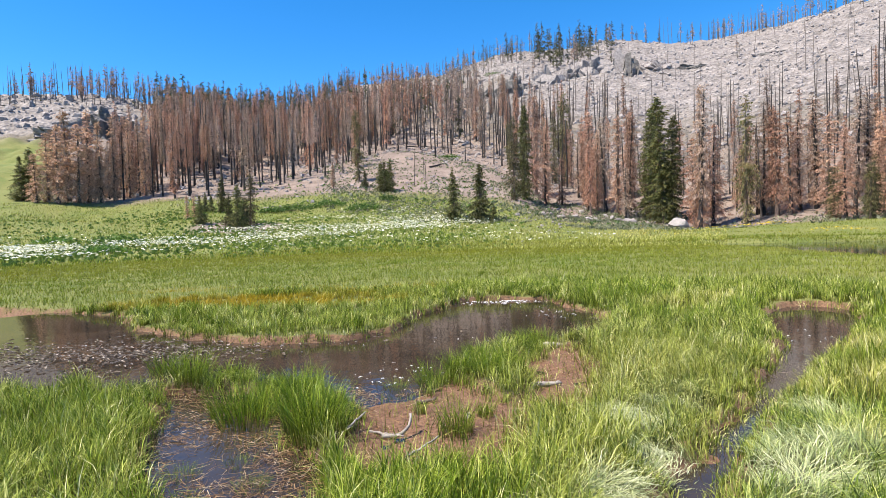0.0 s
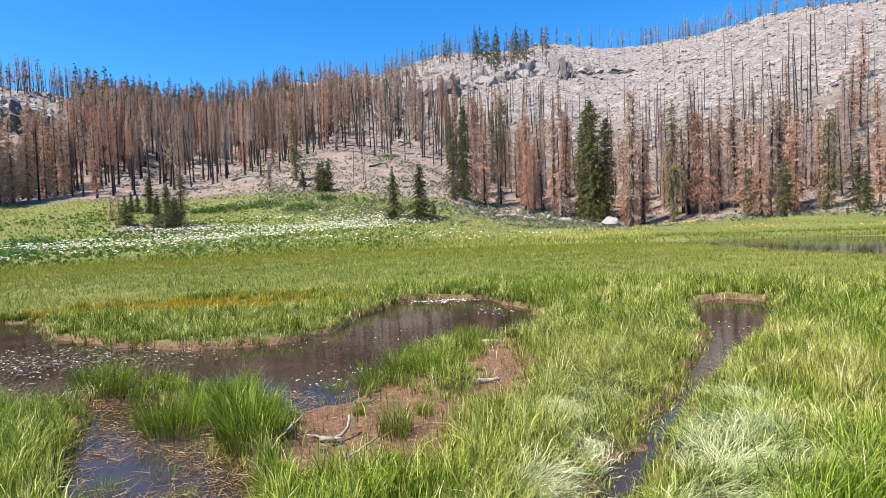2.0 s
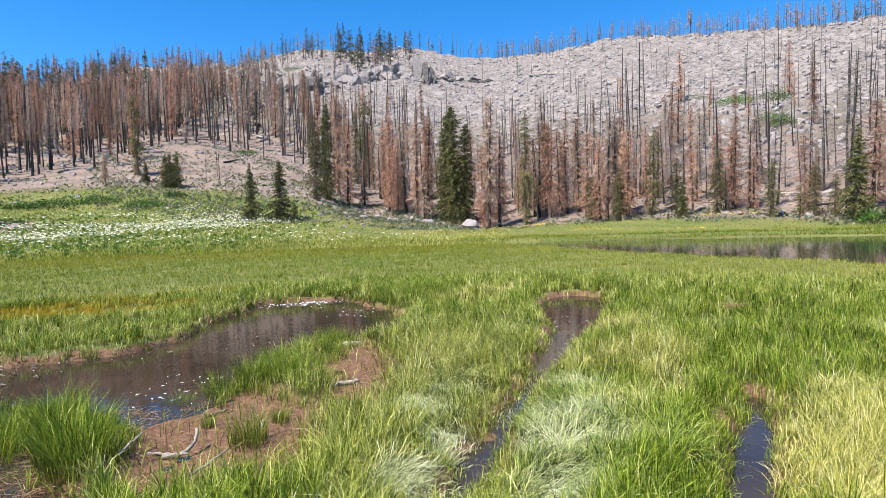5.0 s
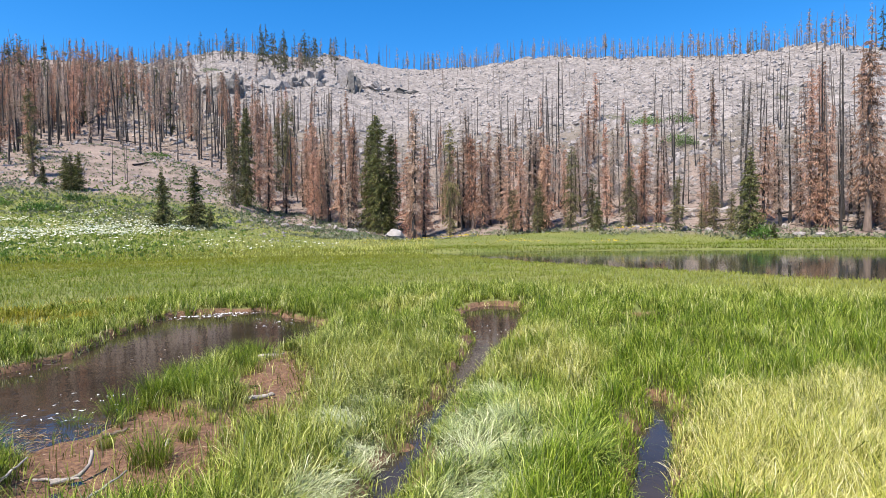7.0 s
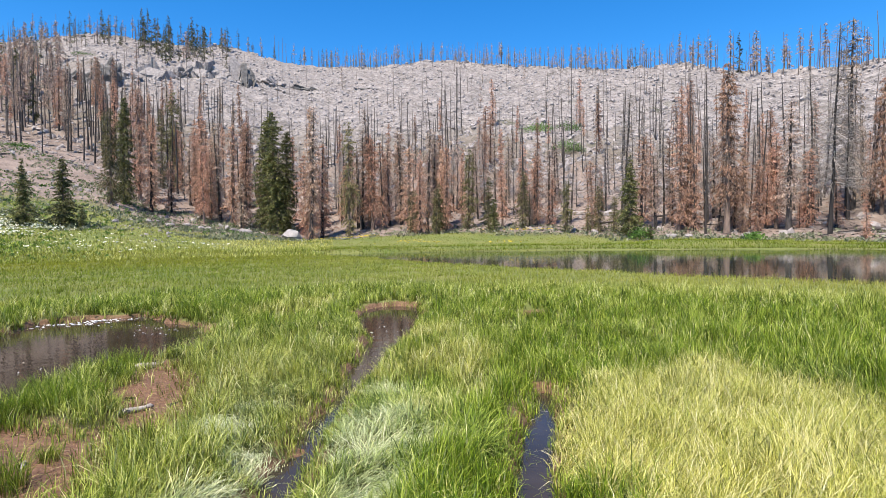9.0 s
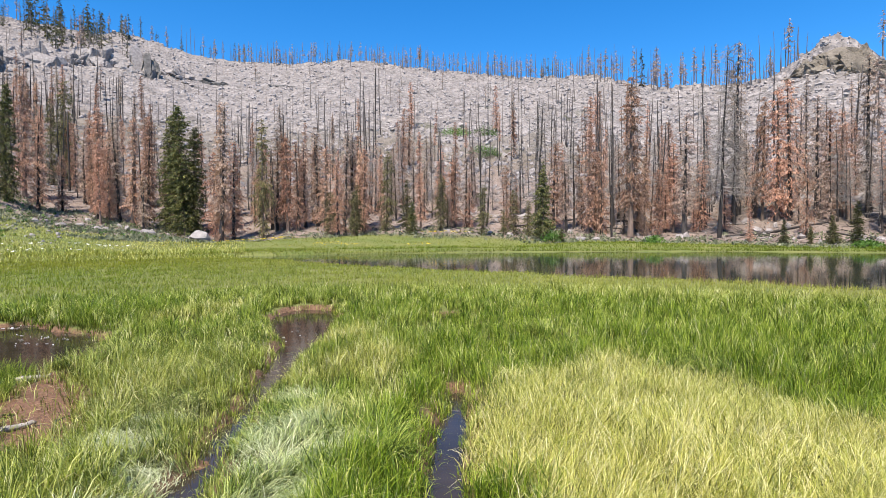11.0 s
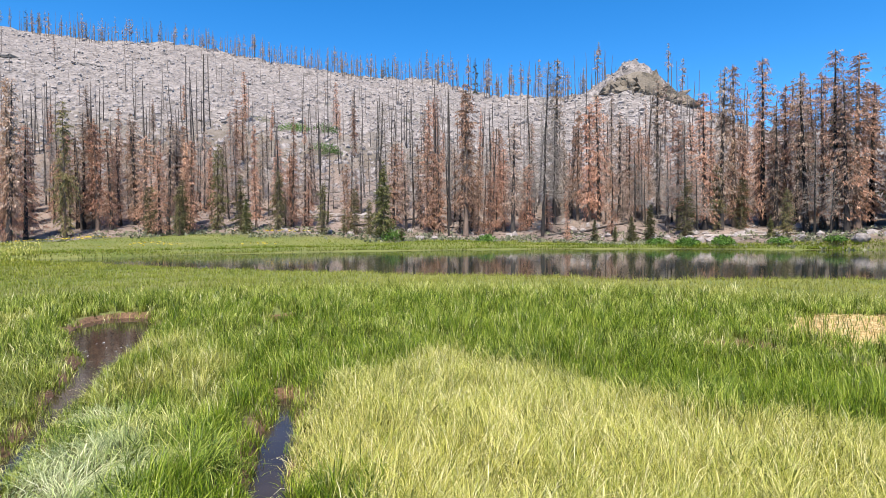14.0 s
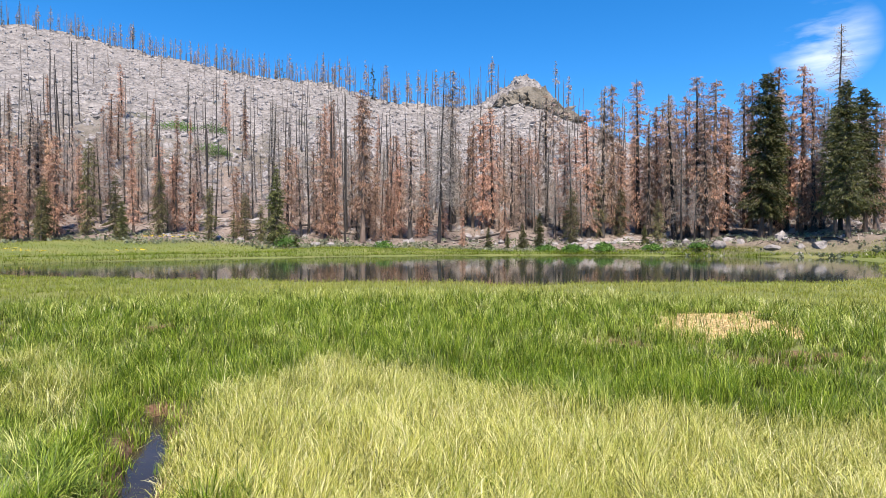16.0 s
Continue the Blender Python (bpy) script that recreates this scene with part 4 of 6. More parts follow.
for n, (az, r, tall, width) in enumerate([(59.4, 130.0, 13.6, 0.65), (62.2, 80.0, 20.0, 0.55), (63.3, 135.6, 17.2, 0.65), (35.9, 128.7, 15.3, 0.65), (72.0, 84.1, 9.1, 0.55), (-2.8, 105.2, 7.4, 0.65), (-1.6, 108.0, 6.5, 0.65), (-1.8, 110.4, 6.4, 0.65), (2.5, 136.8, 16.4, 0.65), (4.5, 142.8, 17.8, 0.65), (0.8, 151.2, 19.9, 0.65), (2.0, 185.2, 18.5, 0.65), (26.5, 112.0, 16.2, 0.65), (26.9, 139.6, 9.6, 0.65), (30.6, 106.8, 16.7, 0.65), (31.2, 105.6, 18.3, 0.65), (27.2, 140.8, 13.8, 0.65), (63.5, 125.2, 16.5, 0.65), (63.4, 72.4, 18.7, 0.55), (59.4, 122.4, 17.8, 0.65), (71.1, 86.1, 16.9, 0.55)]):
    spot(SNAG, az, r, tall, n, width)

# tan-needled trees crowded at the edge of the burnt wood
for n, (az, r, tall, width) in enumerate([(-36.0, 110, 8, 1.5), (-35.2, 111, 11.5, 1.5), (-34.5, 110, 13, 1.4), (-33.7, 113, 15.5, 1.3), (-33.0, 111, 13.5, 1.3), (-32.3, 113, 16, 1.1), (-31.4, 112, 14, 1.0),
                                          (-30.4, 113, 15, 0.9), (-29.2, 114, 14.5, 0.8), (-27.9, 115, 14, 0.8), (-11.0, 107.6, 5.3, 0.9), (24.8, 84, 19.9, 0.6), (38.0, 79, 12, 0.7), (66.5, 73, 10, 0.8), (104.5, 77, 17, 0.8)]):
    spot(FADED, az, r, tall, n, width)

# ---- far wood: rim and upper slopes, too many to count ----
far = {"needles": [], "faded": [], "green": [], "wood": []}


def far_tree(x, y, z, h, kind, seed):
    if kind == "snag":
        t, b = snag(seed, h, 9, 0.8, 0, 0.2, 4)
        parts = [("wood", t), ("wood", b)]
    else:
        t, b, n = conifer(seed, h, 0.35 if kind == "needles" else 0.08, 0.13 * h if kind == "needles" else 0.17 * h, 4.0, 0.5, 1.7, 0.045 * h, 0.3, 4, 0.7, 0.15)
        parts = [("wood", t), ("faded" if kind == "needles" and x > 0 else kind, n)]
    for key, (v, tri) in parts:
        far[key].append((v + [x, y, z], tri))


def far_stand(n, az0, az1, at, tall, mixw, by_rim=True):
    az = rng.uniform(az0, az1, n)
    base = table(az, RIM_AZ, RIM_R) if by_rim else table(az, BASE_AZ, BASE_R)
    r = base + rng.uniform(at[0], at[1], n)
    x, y = r * np.sin(np.radians(az)), r * np.cos(np.radians(az))
    z = height(x, y) - 0.2
    for i in range(n):
        far_tree(x[i], y[i], z[i], rng.uniform(*tall), ("needles", "green", "snag")[rng.choice(3, p=mixw)], int(rng.integers(1 << 30)))


far_stand(80, -42, -27, (-25, 10), (7, 11), (0.4, 0.1, 0.5))
far_stand(110, -42, -26, (-14, 10), (9, 13), (0.7, 0.08, 0.22))
far_stand(26, -27, -20, (-70, -20), (15, 20), (0.12, 0.83, 0.05))
far_stand(170, -26, 2, (40, 170), (13, 18), (0.5, 0.1, 0.4), False)
far_stand(150, -27, -13, (-60, 5), (10, 16), (0.2, 0.72, 0.08))
far_stand(80, -21, -9, (-90, 0), (12, 18), (0.15, 0.75, 0.1))
far_stand(170, -14, 4, (-190, -60), (12, 18), (0.6, 0.15, 0.25))
far_stand(120, -14, 3, (-60, 10), (8, 13), (0.4, 0.25, 0.35))
far_stand(150, -26, -2, (45, 150), (11, 16), (0.5, 0.3, 0.2), False)
far_stand(40, 2, 9, (-40, 8), (8, 13), (0.4, 0.4, 0.2))
far_stand(42, 7, 17.5, (-30, 8), (9, 15), (0.1, 0.8, 0.1))
far_stand(30, 10, 17.3, (-58, 0), (9, 19), (0.14, 0.78, 0.08))
far_stand(46, 6, 62, (45, 150), (7, 15), (0.06, 0.0, 0.94), False)
far_stand(25, 60, 100, (30, 90), (10, 16), (0.15, 0.0, 0.85), False)
far_stand(24, 17, 27, (-8, 10), (9, 15), (0.35, 0.35, 0.3))
far_stand(330, 26, 62, (-10, 14), (7, 13), (0.6, 0.02, 0.38))
far_stand(240, 24, 80, (-6, 16), (4.5, 10), (0.12, 0.0, 0.88))
far_stand(85, 60, 79, (-12, 12), (8, 17), (0.45, 0.01, 0.54))
far_stand(90, 84, 118, (-70, 12), (11, 17), (0.35, 0.03, 0.62))
far_stand(80, 8, 66, (-110, -15), (5, 12), (0.1, 0.0, 0.9))
for key, mat, label in (("faded", M_FARTAN, "tan scorched crowns along a distant rim"), ("needles", M_FARRUST, "brown scorched crowns of a distant burnt wood"), ("green", M_FIR, "green crowns of distant surviving firs"), ("wood", M_FARWOOD, "dark trunks of a distant burnt wood")):
    v, t = joined(far[key])
    tagged(new("far_wood", mesh_from("far_wood", v, t, mat)), label, "trees", kind="stuff")


# ---- rocks ----
def rock_mesh(name, seed, mat, cuts=2, rough=0.22, flat=0.7):
    bm = bmesh.new()
    bmesh.ops.create_icosphere(bm, subdivisions=cuts, radius=1.0)
    g = np.random.default_rng(seed)
    planes = [(Vector(g.normal(0, 1, 3)).normalized(), g.uniform(0.5, 0.8)) for _ in range(14)]
    for v in bm.verts:
        for n, dist in planes:
            over = v.co.dot(n) - dist
            if over > 0:
                v.co -= n * over
        v.co += v.co.normalized() * rough * 0.4 * noise.noise(v.co * 2.3 + Vector((seed * 3.1, 0, 0)))
        v.co.z *= flat
    me = bpy.data.meshes.new(name)
    bm.to_mesh(me)
    bm.free()
    me.materials.append(mat)
    return me


def rock_arrays(seed):
    g = np.random.default_rng(seed)
    p = (1 + 5 ** 0.5) / 2
    v = np.array([(-1, p, 0), (1, p, 0), (-1, -p, 0), (1, -p, 0), (0, -1, p), (0, 1, p), (0, -1, -p), (0, 1, -p), (p, 0, -1), (p, 0, 1), (-p, 0, -1), (-p, 0, 1)]) / 1.9
    t = np.array([(0, 11, 5), (0, 5, 1), (0, 1, 7), (0, 7, 10), (0, 10, 11), (1, 5, 9), (5, 11, 4), (11, 10, 2), (10, 7, 6), (7, 1, 8),
                  (3, 9, 4), (3, 4, 2), (3, 2, 6), (3, 6, 8), (3, 8, 9), (4, 9, 5), (2, 4, 11), (6, 2, 10), (8, 6, 7), (9, 8, 1)])
    return v * g.uniform(0.6, 1.25, (12, 1)), t


def rock_field(name, n, az0, az1, f0, f1, size, label, seed):
    """Boulders strewn on the slope between two fractions of the way from its foot to the rim."""
    g = np.random.default_rng(seed)
    base = [rock_arrays(seed * 50 + k) for k in range(14)]
    az = g.uniform(az0, az1, n)
    rb, r1 = table(az, BASE_AZ, BASE_R), table(az, RIM_AZ, RIM_R)
    r = rb + (r1 - rb) * g.uniform(f0, f1, n)
    x, y = r * np.sin(np.radians(az)), r * np.cos(np.radians(az))
    z = height(x, y)
    s = size[0] * (size[1] / size[0]) ** (g.uniform(0, 1, n) ** 2.2)
    pieces = []
    for i in range(n):
        v, t = base[int(g.integers(14))]
        q = np.array(Euler(g.uniform(0, 6.28, 3)).to_matrix())
        pieces.append(((v @ q.T) * (s[i] * g.uniform(0.7, 1.3, 3)) + [x[i], y[i], z[i] + 0.05 * s[i]], t))
    v, t = joined(pieces)
    return tagged(new(name, mesh_from(name, v, t, M_GRANITE)), label, "boulders", kind="stuff")


rock_field("talus_boulders", 15000, -2, 92, 0.15, 1.0, (0.22, 1.05), "pale granite boulders of a talus slope", 3)
rock_field("talus_boulders", 900, -14, 0, 0.35, 1.0, (0.3, 1.6), "scattered granite boulders among the burnt trees", 9)
rock_field("forest_stones", 1500, -36, 116, -0.01, 0.22, (0.12, 0.8), "grey granite stones among the burnt trees", 4)
rock_field("upper_boulders", 500, -42, -27, 0.6, 1.05, (0.4, 1.6), "granite boulders below a burnt ridge", 5)


def outcrop(name, az, r, size, seed, mat, label, cells=70, sink=0.25):
    """A crag: one mass split by joints into blocky faces."""
    g = np.random.default_rng(seed)
    x, y = polar_xy(az, r)
    z = float(height(np.array([x]), np.array([y]), False)[0])
    bm = bmesh.new()
    bmesh.ops.create_icosphere(bm, subdivisions=5, radius=1.0)
    d = g.normal(0, 1, (cells, 3))
    d /= np.linalg.norm(d, axis=1)[:, None]
    tilt = d + g.normal(0, 0.35, (cells, 3))
    tilt /= np.linalg.norm(tilt, axis=1)[:, None]
    off = g.uniform(0.72, 1.0, cells)
    p = np.array([v.co[:] for v in bm.verts])
    order = np.argsort(-(p @ d.T), axis=1)
    near = order[:, 0]
    gap = (p * d[order[:, 0]]).sum(1) - (p * d[order[:, 1]]).sum(1)
    rad = np.clip(off[near] * (d[near] * tilt[near]).sum(1) / np.maximum((p * tilt[near]).sum(1), 0.35), 0.3, 1.35)
    rad -= 0.14 * np.exp(-(gap / 0.012) ** 2)
    q = p * rad[:, None] * size
    for v, c in zip(bm.verts, q):
        v.co = c
    me = bpy.data.meshes.new(name)
    bm.to_mesh(me)
    bm.free()
    me.materials.append(mat)
    ob = new(name, me)
    ob.matrix_basis = pose(x, y, z - sink * size[2], g.uniform(-6, 6), g.uniform(-6, 6), -az)
    return tagged(ob, label, "rock")


outcrop("crag", 81.2, 188, (8, 5, 7), 1, M_TANROCK, "tan granite blocks on the flank of the knob", 110, 0.5)
outcrop("crag", 82.0, 189, (9, 5, 8), 22, M_TANROCK, "tan granite blocks on the flank of the knob", 60, 0.4)
outcrop("crag", 79.8, 190, (6, 5, 5), 23, M_TANROCK, "tan granite blocks on the flank of the knob", 60, 0.4)
outcrop("crag", 84.8, 187, (7, 5, 5), 24, M_TANROCK, "tan granite blocks on the flank of the knob", 60, 0.4)
outcrop("crag", 83.2, 186, (9, 5, 5.5), 21, M_TANROCK, "tan granite blocks on the flank of the knob", 110, 0.5)
outcrop("crag", 17.6, 262, (8, 6, 10), 2, M_GRANITE, "pale blocky cliff on the hillside", 40)
outcrop("crag", 15.2, 262, (10, 6, 11), 12, M_GRANITE, "pale blocky cliff on the hillside")
outcrop("crag", 13.2, 262, (6, 6, 7), 13, M_GRANITE, "pale blocky cliff on the hillside")
# dark block painting the shadow and cleft beside the pale cliff
outcrop("crag", 19.0, 259, (4, 5, 9), 15, M_DARKROCK, "cliff block coloured dark for the shaded side of the pale cliff", 36)
outcrop("crag", 10.8, 248, (9, 5, 9), 16, M_GRANITE, "pale blocky cliff on the hillside")
outcrop("crag", 5.0, 238, (8, 5, 6), 17, M_DARKROCK, "dark low rock face on the pale hillside")
outcrop("crag", 20.8, 268, (8, 5, 5), 18, M_GRANITE, "pale blocky cliff on the hillside")
outcrop("crag", 7.3, 232, (9, 6, 11), 3, M_DARKROCK, "dark low rock face on the pale hillside")
outcrop("crag", 8.8, 240, (7, 6, 6), 14, M_GRANITE, "pale low rock face on the hillside")
outcrop("crag", 24.5, 268, (9, 4, 2.6), 4, M_DARKROCK, "low broken ledge of dark granite", 70, 0.45)
outcrop("crag", 31.0, 262, (10, 4, 2.6), 5, M_DARKROCK, "low broken ledge of dark granite", 70, 0.45)
outcrop("crag", -30.4, 185, (7, 6, 12), 6, M_DARKROCK, "dark rounded crag above the burnt wood")
outcrop("crag", -33.2, 190, (11, 6, 6), 7, M_GRANITE, "pale rock shelf above the burnt wood")

boulder = new("boulder", rock_mesh("boulder", 71, M_PALEROCK, 3, 0.25, 0.62))
bx, by = polar_xy(22.9, 80.5)
boulder.matrix_basis = Matrix.LocRotScale((bx, by, float(height(np.array([bx]), np.array([by]))[0]) + 0.75), Euler((0.05, -0.08, 0.4)), (2.3, 1.7, 2.0))
tagged(boulder, "large pale granite boulder beside the big fir", "boulder")

for k, (az, r, w) in enumerate([(12.0, 86, 0.8), (13.4, 88, 0.9), (14.6, 87, 0.7), (15.3, 88, 0.6), (18.6, 86, 1.0), (17.6, 87, 0.8), (26.5, 81, 0.5), (28.0, 80.5, 0.45), (31.0, 80, 0.5), (47.0, 76, 0.6),
                                (48.0, 75, 0.5), (53.5, 72, 0.6), (60.5, 69, 0.7), (62.0, 69, 0.5), (99.6, 66, 0.9), (97.4, 67, 0.5), (93.8, 67, 0.5), (95.5, 68, 0.7), (104, 66, 0.8), (106, 65, 0.6), (107.5, 66, 0.9), (96.0, 86, 1.6), (103, 84, 1.4)]):
    x, y = polar_xy(az, r)
    stone = new("boulder", rock_mesh("boulder", 200 + k, M_GRANITE, 2, 0.25, 0.7))
    stone.matrix_basis = Matrix.LocRotScale((x, y, float(height(np.array([x]), np.array([y]))[0]) + 0.25 * w), Euler((0, 0, k * 1.3)), (w * 1.2, w, w))
    tagged(stone, "grey granite boulder at the foot of the burnt slope", "boulder", "shore boulders")
rock_field("gravel_stones", 2200, -26, 12, -0.14, 0.2, (0.08, 0.5), "loose stones on the bare gravel slope", 8)


def fallen(az, r, length, turn, rad, mat, label):
    """A trunk lying on the slope, following the ground."""
    x, y = polar_xy(az, r)
    s = np.linspace(-0.5, 0.5, 9) * length
    px, py = x + s * math.cos(turn), y + s * math.sin(turn)
    pz = height(px, py) + rad * 0.8
    g = np.random.default_rng(int(az * 10 + 1000))
    v, t = tube(np.stack([px, py, pz], -1), rad * np.linspace(1, 0.45, 9), 7)
    m = 10
    a = np.stack([np.interp(g.uniform(0.2, 1, m), np.linspace(0, 1, 9), q) for q in (px, py, pz)], -1)
    b = a + g.normal(0, 0.5, (m, 3)) + [0, 0, 0.4]
    root = new("fallen_log")
    new("trunk", mesh_from("trunk", v, t, mat, smooth_faces=True)).parent = root
    tagged(new("branchwork", mesh_from("branchwork", *sticks(a, b, 0.025), mat)), kind="stuff").parent = root
    return tagged(root, label, "log", "fallen logs")


for k in range(46):
    az = -24 + 138 * ((k * 0.618) % 1)
    r = float(table(np.array([az]), BASE_AZ, BASE_R)[0]) + 1 + 34 * ((k * 0.377) % 1)
    grey = k % 3 == 0
    fallen(az, r, 4 + 6 * ((k * 0.73) % 1), -radians(az) + 0.7 * math.sin(k * 2.1), 0.10 + 0.1 * ((k * 0.41) % 1), M_GREYWOOD if grey else M_CHAR,
           "bleached fallen trunk lying on the burnt slope" if grey else "charred fallen trunk lying on the burnt slope")
fallen(-0.4, 124, 5, 0.9, 0.22, M_CHAR, "thick charred trunk lying on the gravel slope")


def litter(name, n, az0, az1, f0, f1, mat, label, seed):
    """Dead branches strewn over the forest floor."""
    g = np.random.default_rng(seed)
    az = g.uniform(az0, az1, n)
    r = table(az, BASE_AZ, BASE_R) + g.uniform(f0, f1, n)
    x, y = r * np.sin(np.radians(az)), r * np.cos(np.radians(az))
    a, L = g.uniform(0, 6.28, n), g.uniform(0.4, 2.2, n)
    x2, y2 = x + np.cos(a) * L, y + np.sin(a) * L
    p = np.stack([x, y, height(x, y) + 0.05], -1)
    q = np.stack([x2, y2, height(x2, y2) + g.uniform(0.05, 0.5, n)], -1)
    return tagged(new(name, mesh_from(name, *sticks(p, q, g.uniform(0.02, 0.06, n)), mat)), label, "debris", kind="stuff")


litter("branch_litter", 4200, -34, 116, -1, 34, M_CHAR, "charred branches strewn over the forest floor", 51)
litter("slope_brush", 9000, 0, 92, 25, 190, M_CHAR, "burnt brush and fallen branches strewn over the talus", 53)
litter("branch_litter", 2200, -34, 116, -1, 34, M_GREYWOOD, "bleached branches strewn over the forest floor", 52)


def slope_tufts(n, az0, az1, f0, f1, mat, label, seed):
    """Small grey-green plants on the bare gravel."""
    g = np.random.default_rng(seed)
    az = g.uniform(az0, az1, n)
    rt, rb = table(az, BASE_AZ, TURF_R), table(az, BASE_AZ, BASE_R)
    r = rt + (rb + 12 - rt) * g.uniform(f0, f1, n)
    x, y = r * np.sin(np.radians(az)), r * np.cos(np.radians(az))
    ok = fnoise(x, y, 7, 120, 2) > g.uniform(-0.6, 0.5, n)
    x, y = x[ok], y[ok]
    idx = np.repeat(np.arange(len(x)), 7)
    m = len(idx)
    p = np.stack([x[idx] + g.normal(0, 0.16, m), y[idx] + g.normal(0, 0.16, m), height(x, y)[idx] + g.uniform(0.05, 0.28, m)], -1)
    v, t = sprays(p, np.tile([0, 0, 0.9], (m, 1)), 0.3 * g.uniform(0.6, 1.4, m), g, 0.6, 0.3)
    return tagged(new("slope_tufts", mesh_from("slope_tufts", v, t, mat)), label, "plants", kind="stuff")


M_SAGE = leafy("sage_leaves", [(0.0, (0.10, 0.12, 0.07)), (0.5, (0.19, 0.21, 0.13)), (1.0, (0.30, 0.30, 0.20))], 0.7, 0.2, 0.2, 0.0)
slope_tufts(6000, -12, 24, -0.5, 0.9, M_SAGE, "grey-green sage tufts on the gravel slope", 71)
slope_tufts(900, -20, 26, -0.2, 0.8, M_SHRUB, "green herb tufts on the gravel slope", 72)
slope_tufts(1800, 24, 114, -0.3, 0.5, M_SAGE, "sparse tufts at the foot of the burnt slope", 73)


# ---- grass of the marsh ----
def blade_mesh(name, x, y, z, length, width, heading, bend, dry, segs, mat, pale=None, amber=None, tone=None):
    """Bent tapering blades; arrays of one value a blade."""
    n = len(x)
    face = heading + rng.normal(0, 0.9, n) + np.pi / 2
    dx, dy = np.cos(heading), np.sin(heading)
    sx, sy = np.cos(face) * width * 0.5, np.sin(face) * width * 0.5
    vs, al = [], []
    for k in range(segs + 1):
        s = k / segs
        out = length * bend * s * s
        up = length * (s - 0.55 * np.minimum(bend, 1.3) * s * s * s)
        cx, cy, cz = x + dx * out, y + dy * out, z + up
        if k < segs:
            w = 1 - 0.75 * s ** 2
            vs += [np.stack([cx - sx * w, cy - sy * w, cz], -1), np.stack([cx + sx * w, cy + sy * w, cz], -1)]
            al += [np.full(n, s)] * 2
        else:
            vs.append(np.stack([cx, cy, cz], -1))
            al.append(np.full(n, s))
    per = 2 * segs + 1
    v = np.stack(vs, 1).reshape(-1, 3)
    pat = []
    for k in range(segs - 1):
        pat += [[2 * k, 2 * k + 1, 2 * k + 3], [2 * k, 2 * k + 3, 2 * k + 2]]
    pat.append([2 * segs - 2, 2 * segs - 1, 2 * segs])
    t = (np.arange(n)[:, None, None] * per + np.array(pat)).reshape(-1, 3)
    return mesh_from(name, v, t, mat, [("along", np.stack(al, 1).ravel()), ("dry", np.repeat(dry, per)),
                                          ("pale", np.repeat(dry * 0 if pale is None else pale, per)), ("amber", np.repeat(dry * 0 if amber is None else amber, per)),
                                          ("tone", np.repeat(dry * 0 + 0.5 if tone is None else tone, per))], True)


def spots(n, az0, az1, r0, r1, power=0.5):
    az, r = np.radians(rng.uniform(az0, az1, n)), r0 + (r1 - r0) * rng.uniform(0, 1, n) ** power
    return r * np.sin(az), r * np.cos(az)


def flow(x, y, seed=80):
    return 2.6 * np.pi * fnoise(x, y, 2.2, seed, 2) + 0.8


def discs(x, y, spots_, soft=0.4):
    out = np.zeros(len(x))
    for cx, cy, cr in spots_:
        out = np.maximum(out, smooth(cr, cr * soft, np.hypot(x - cx, y - cy) + 0.25 * cr * vnoise(x, y, 0.4, 88)))
    return out


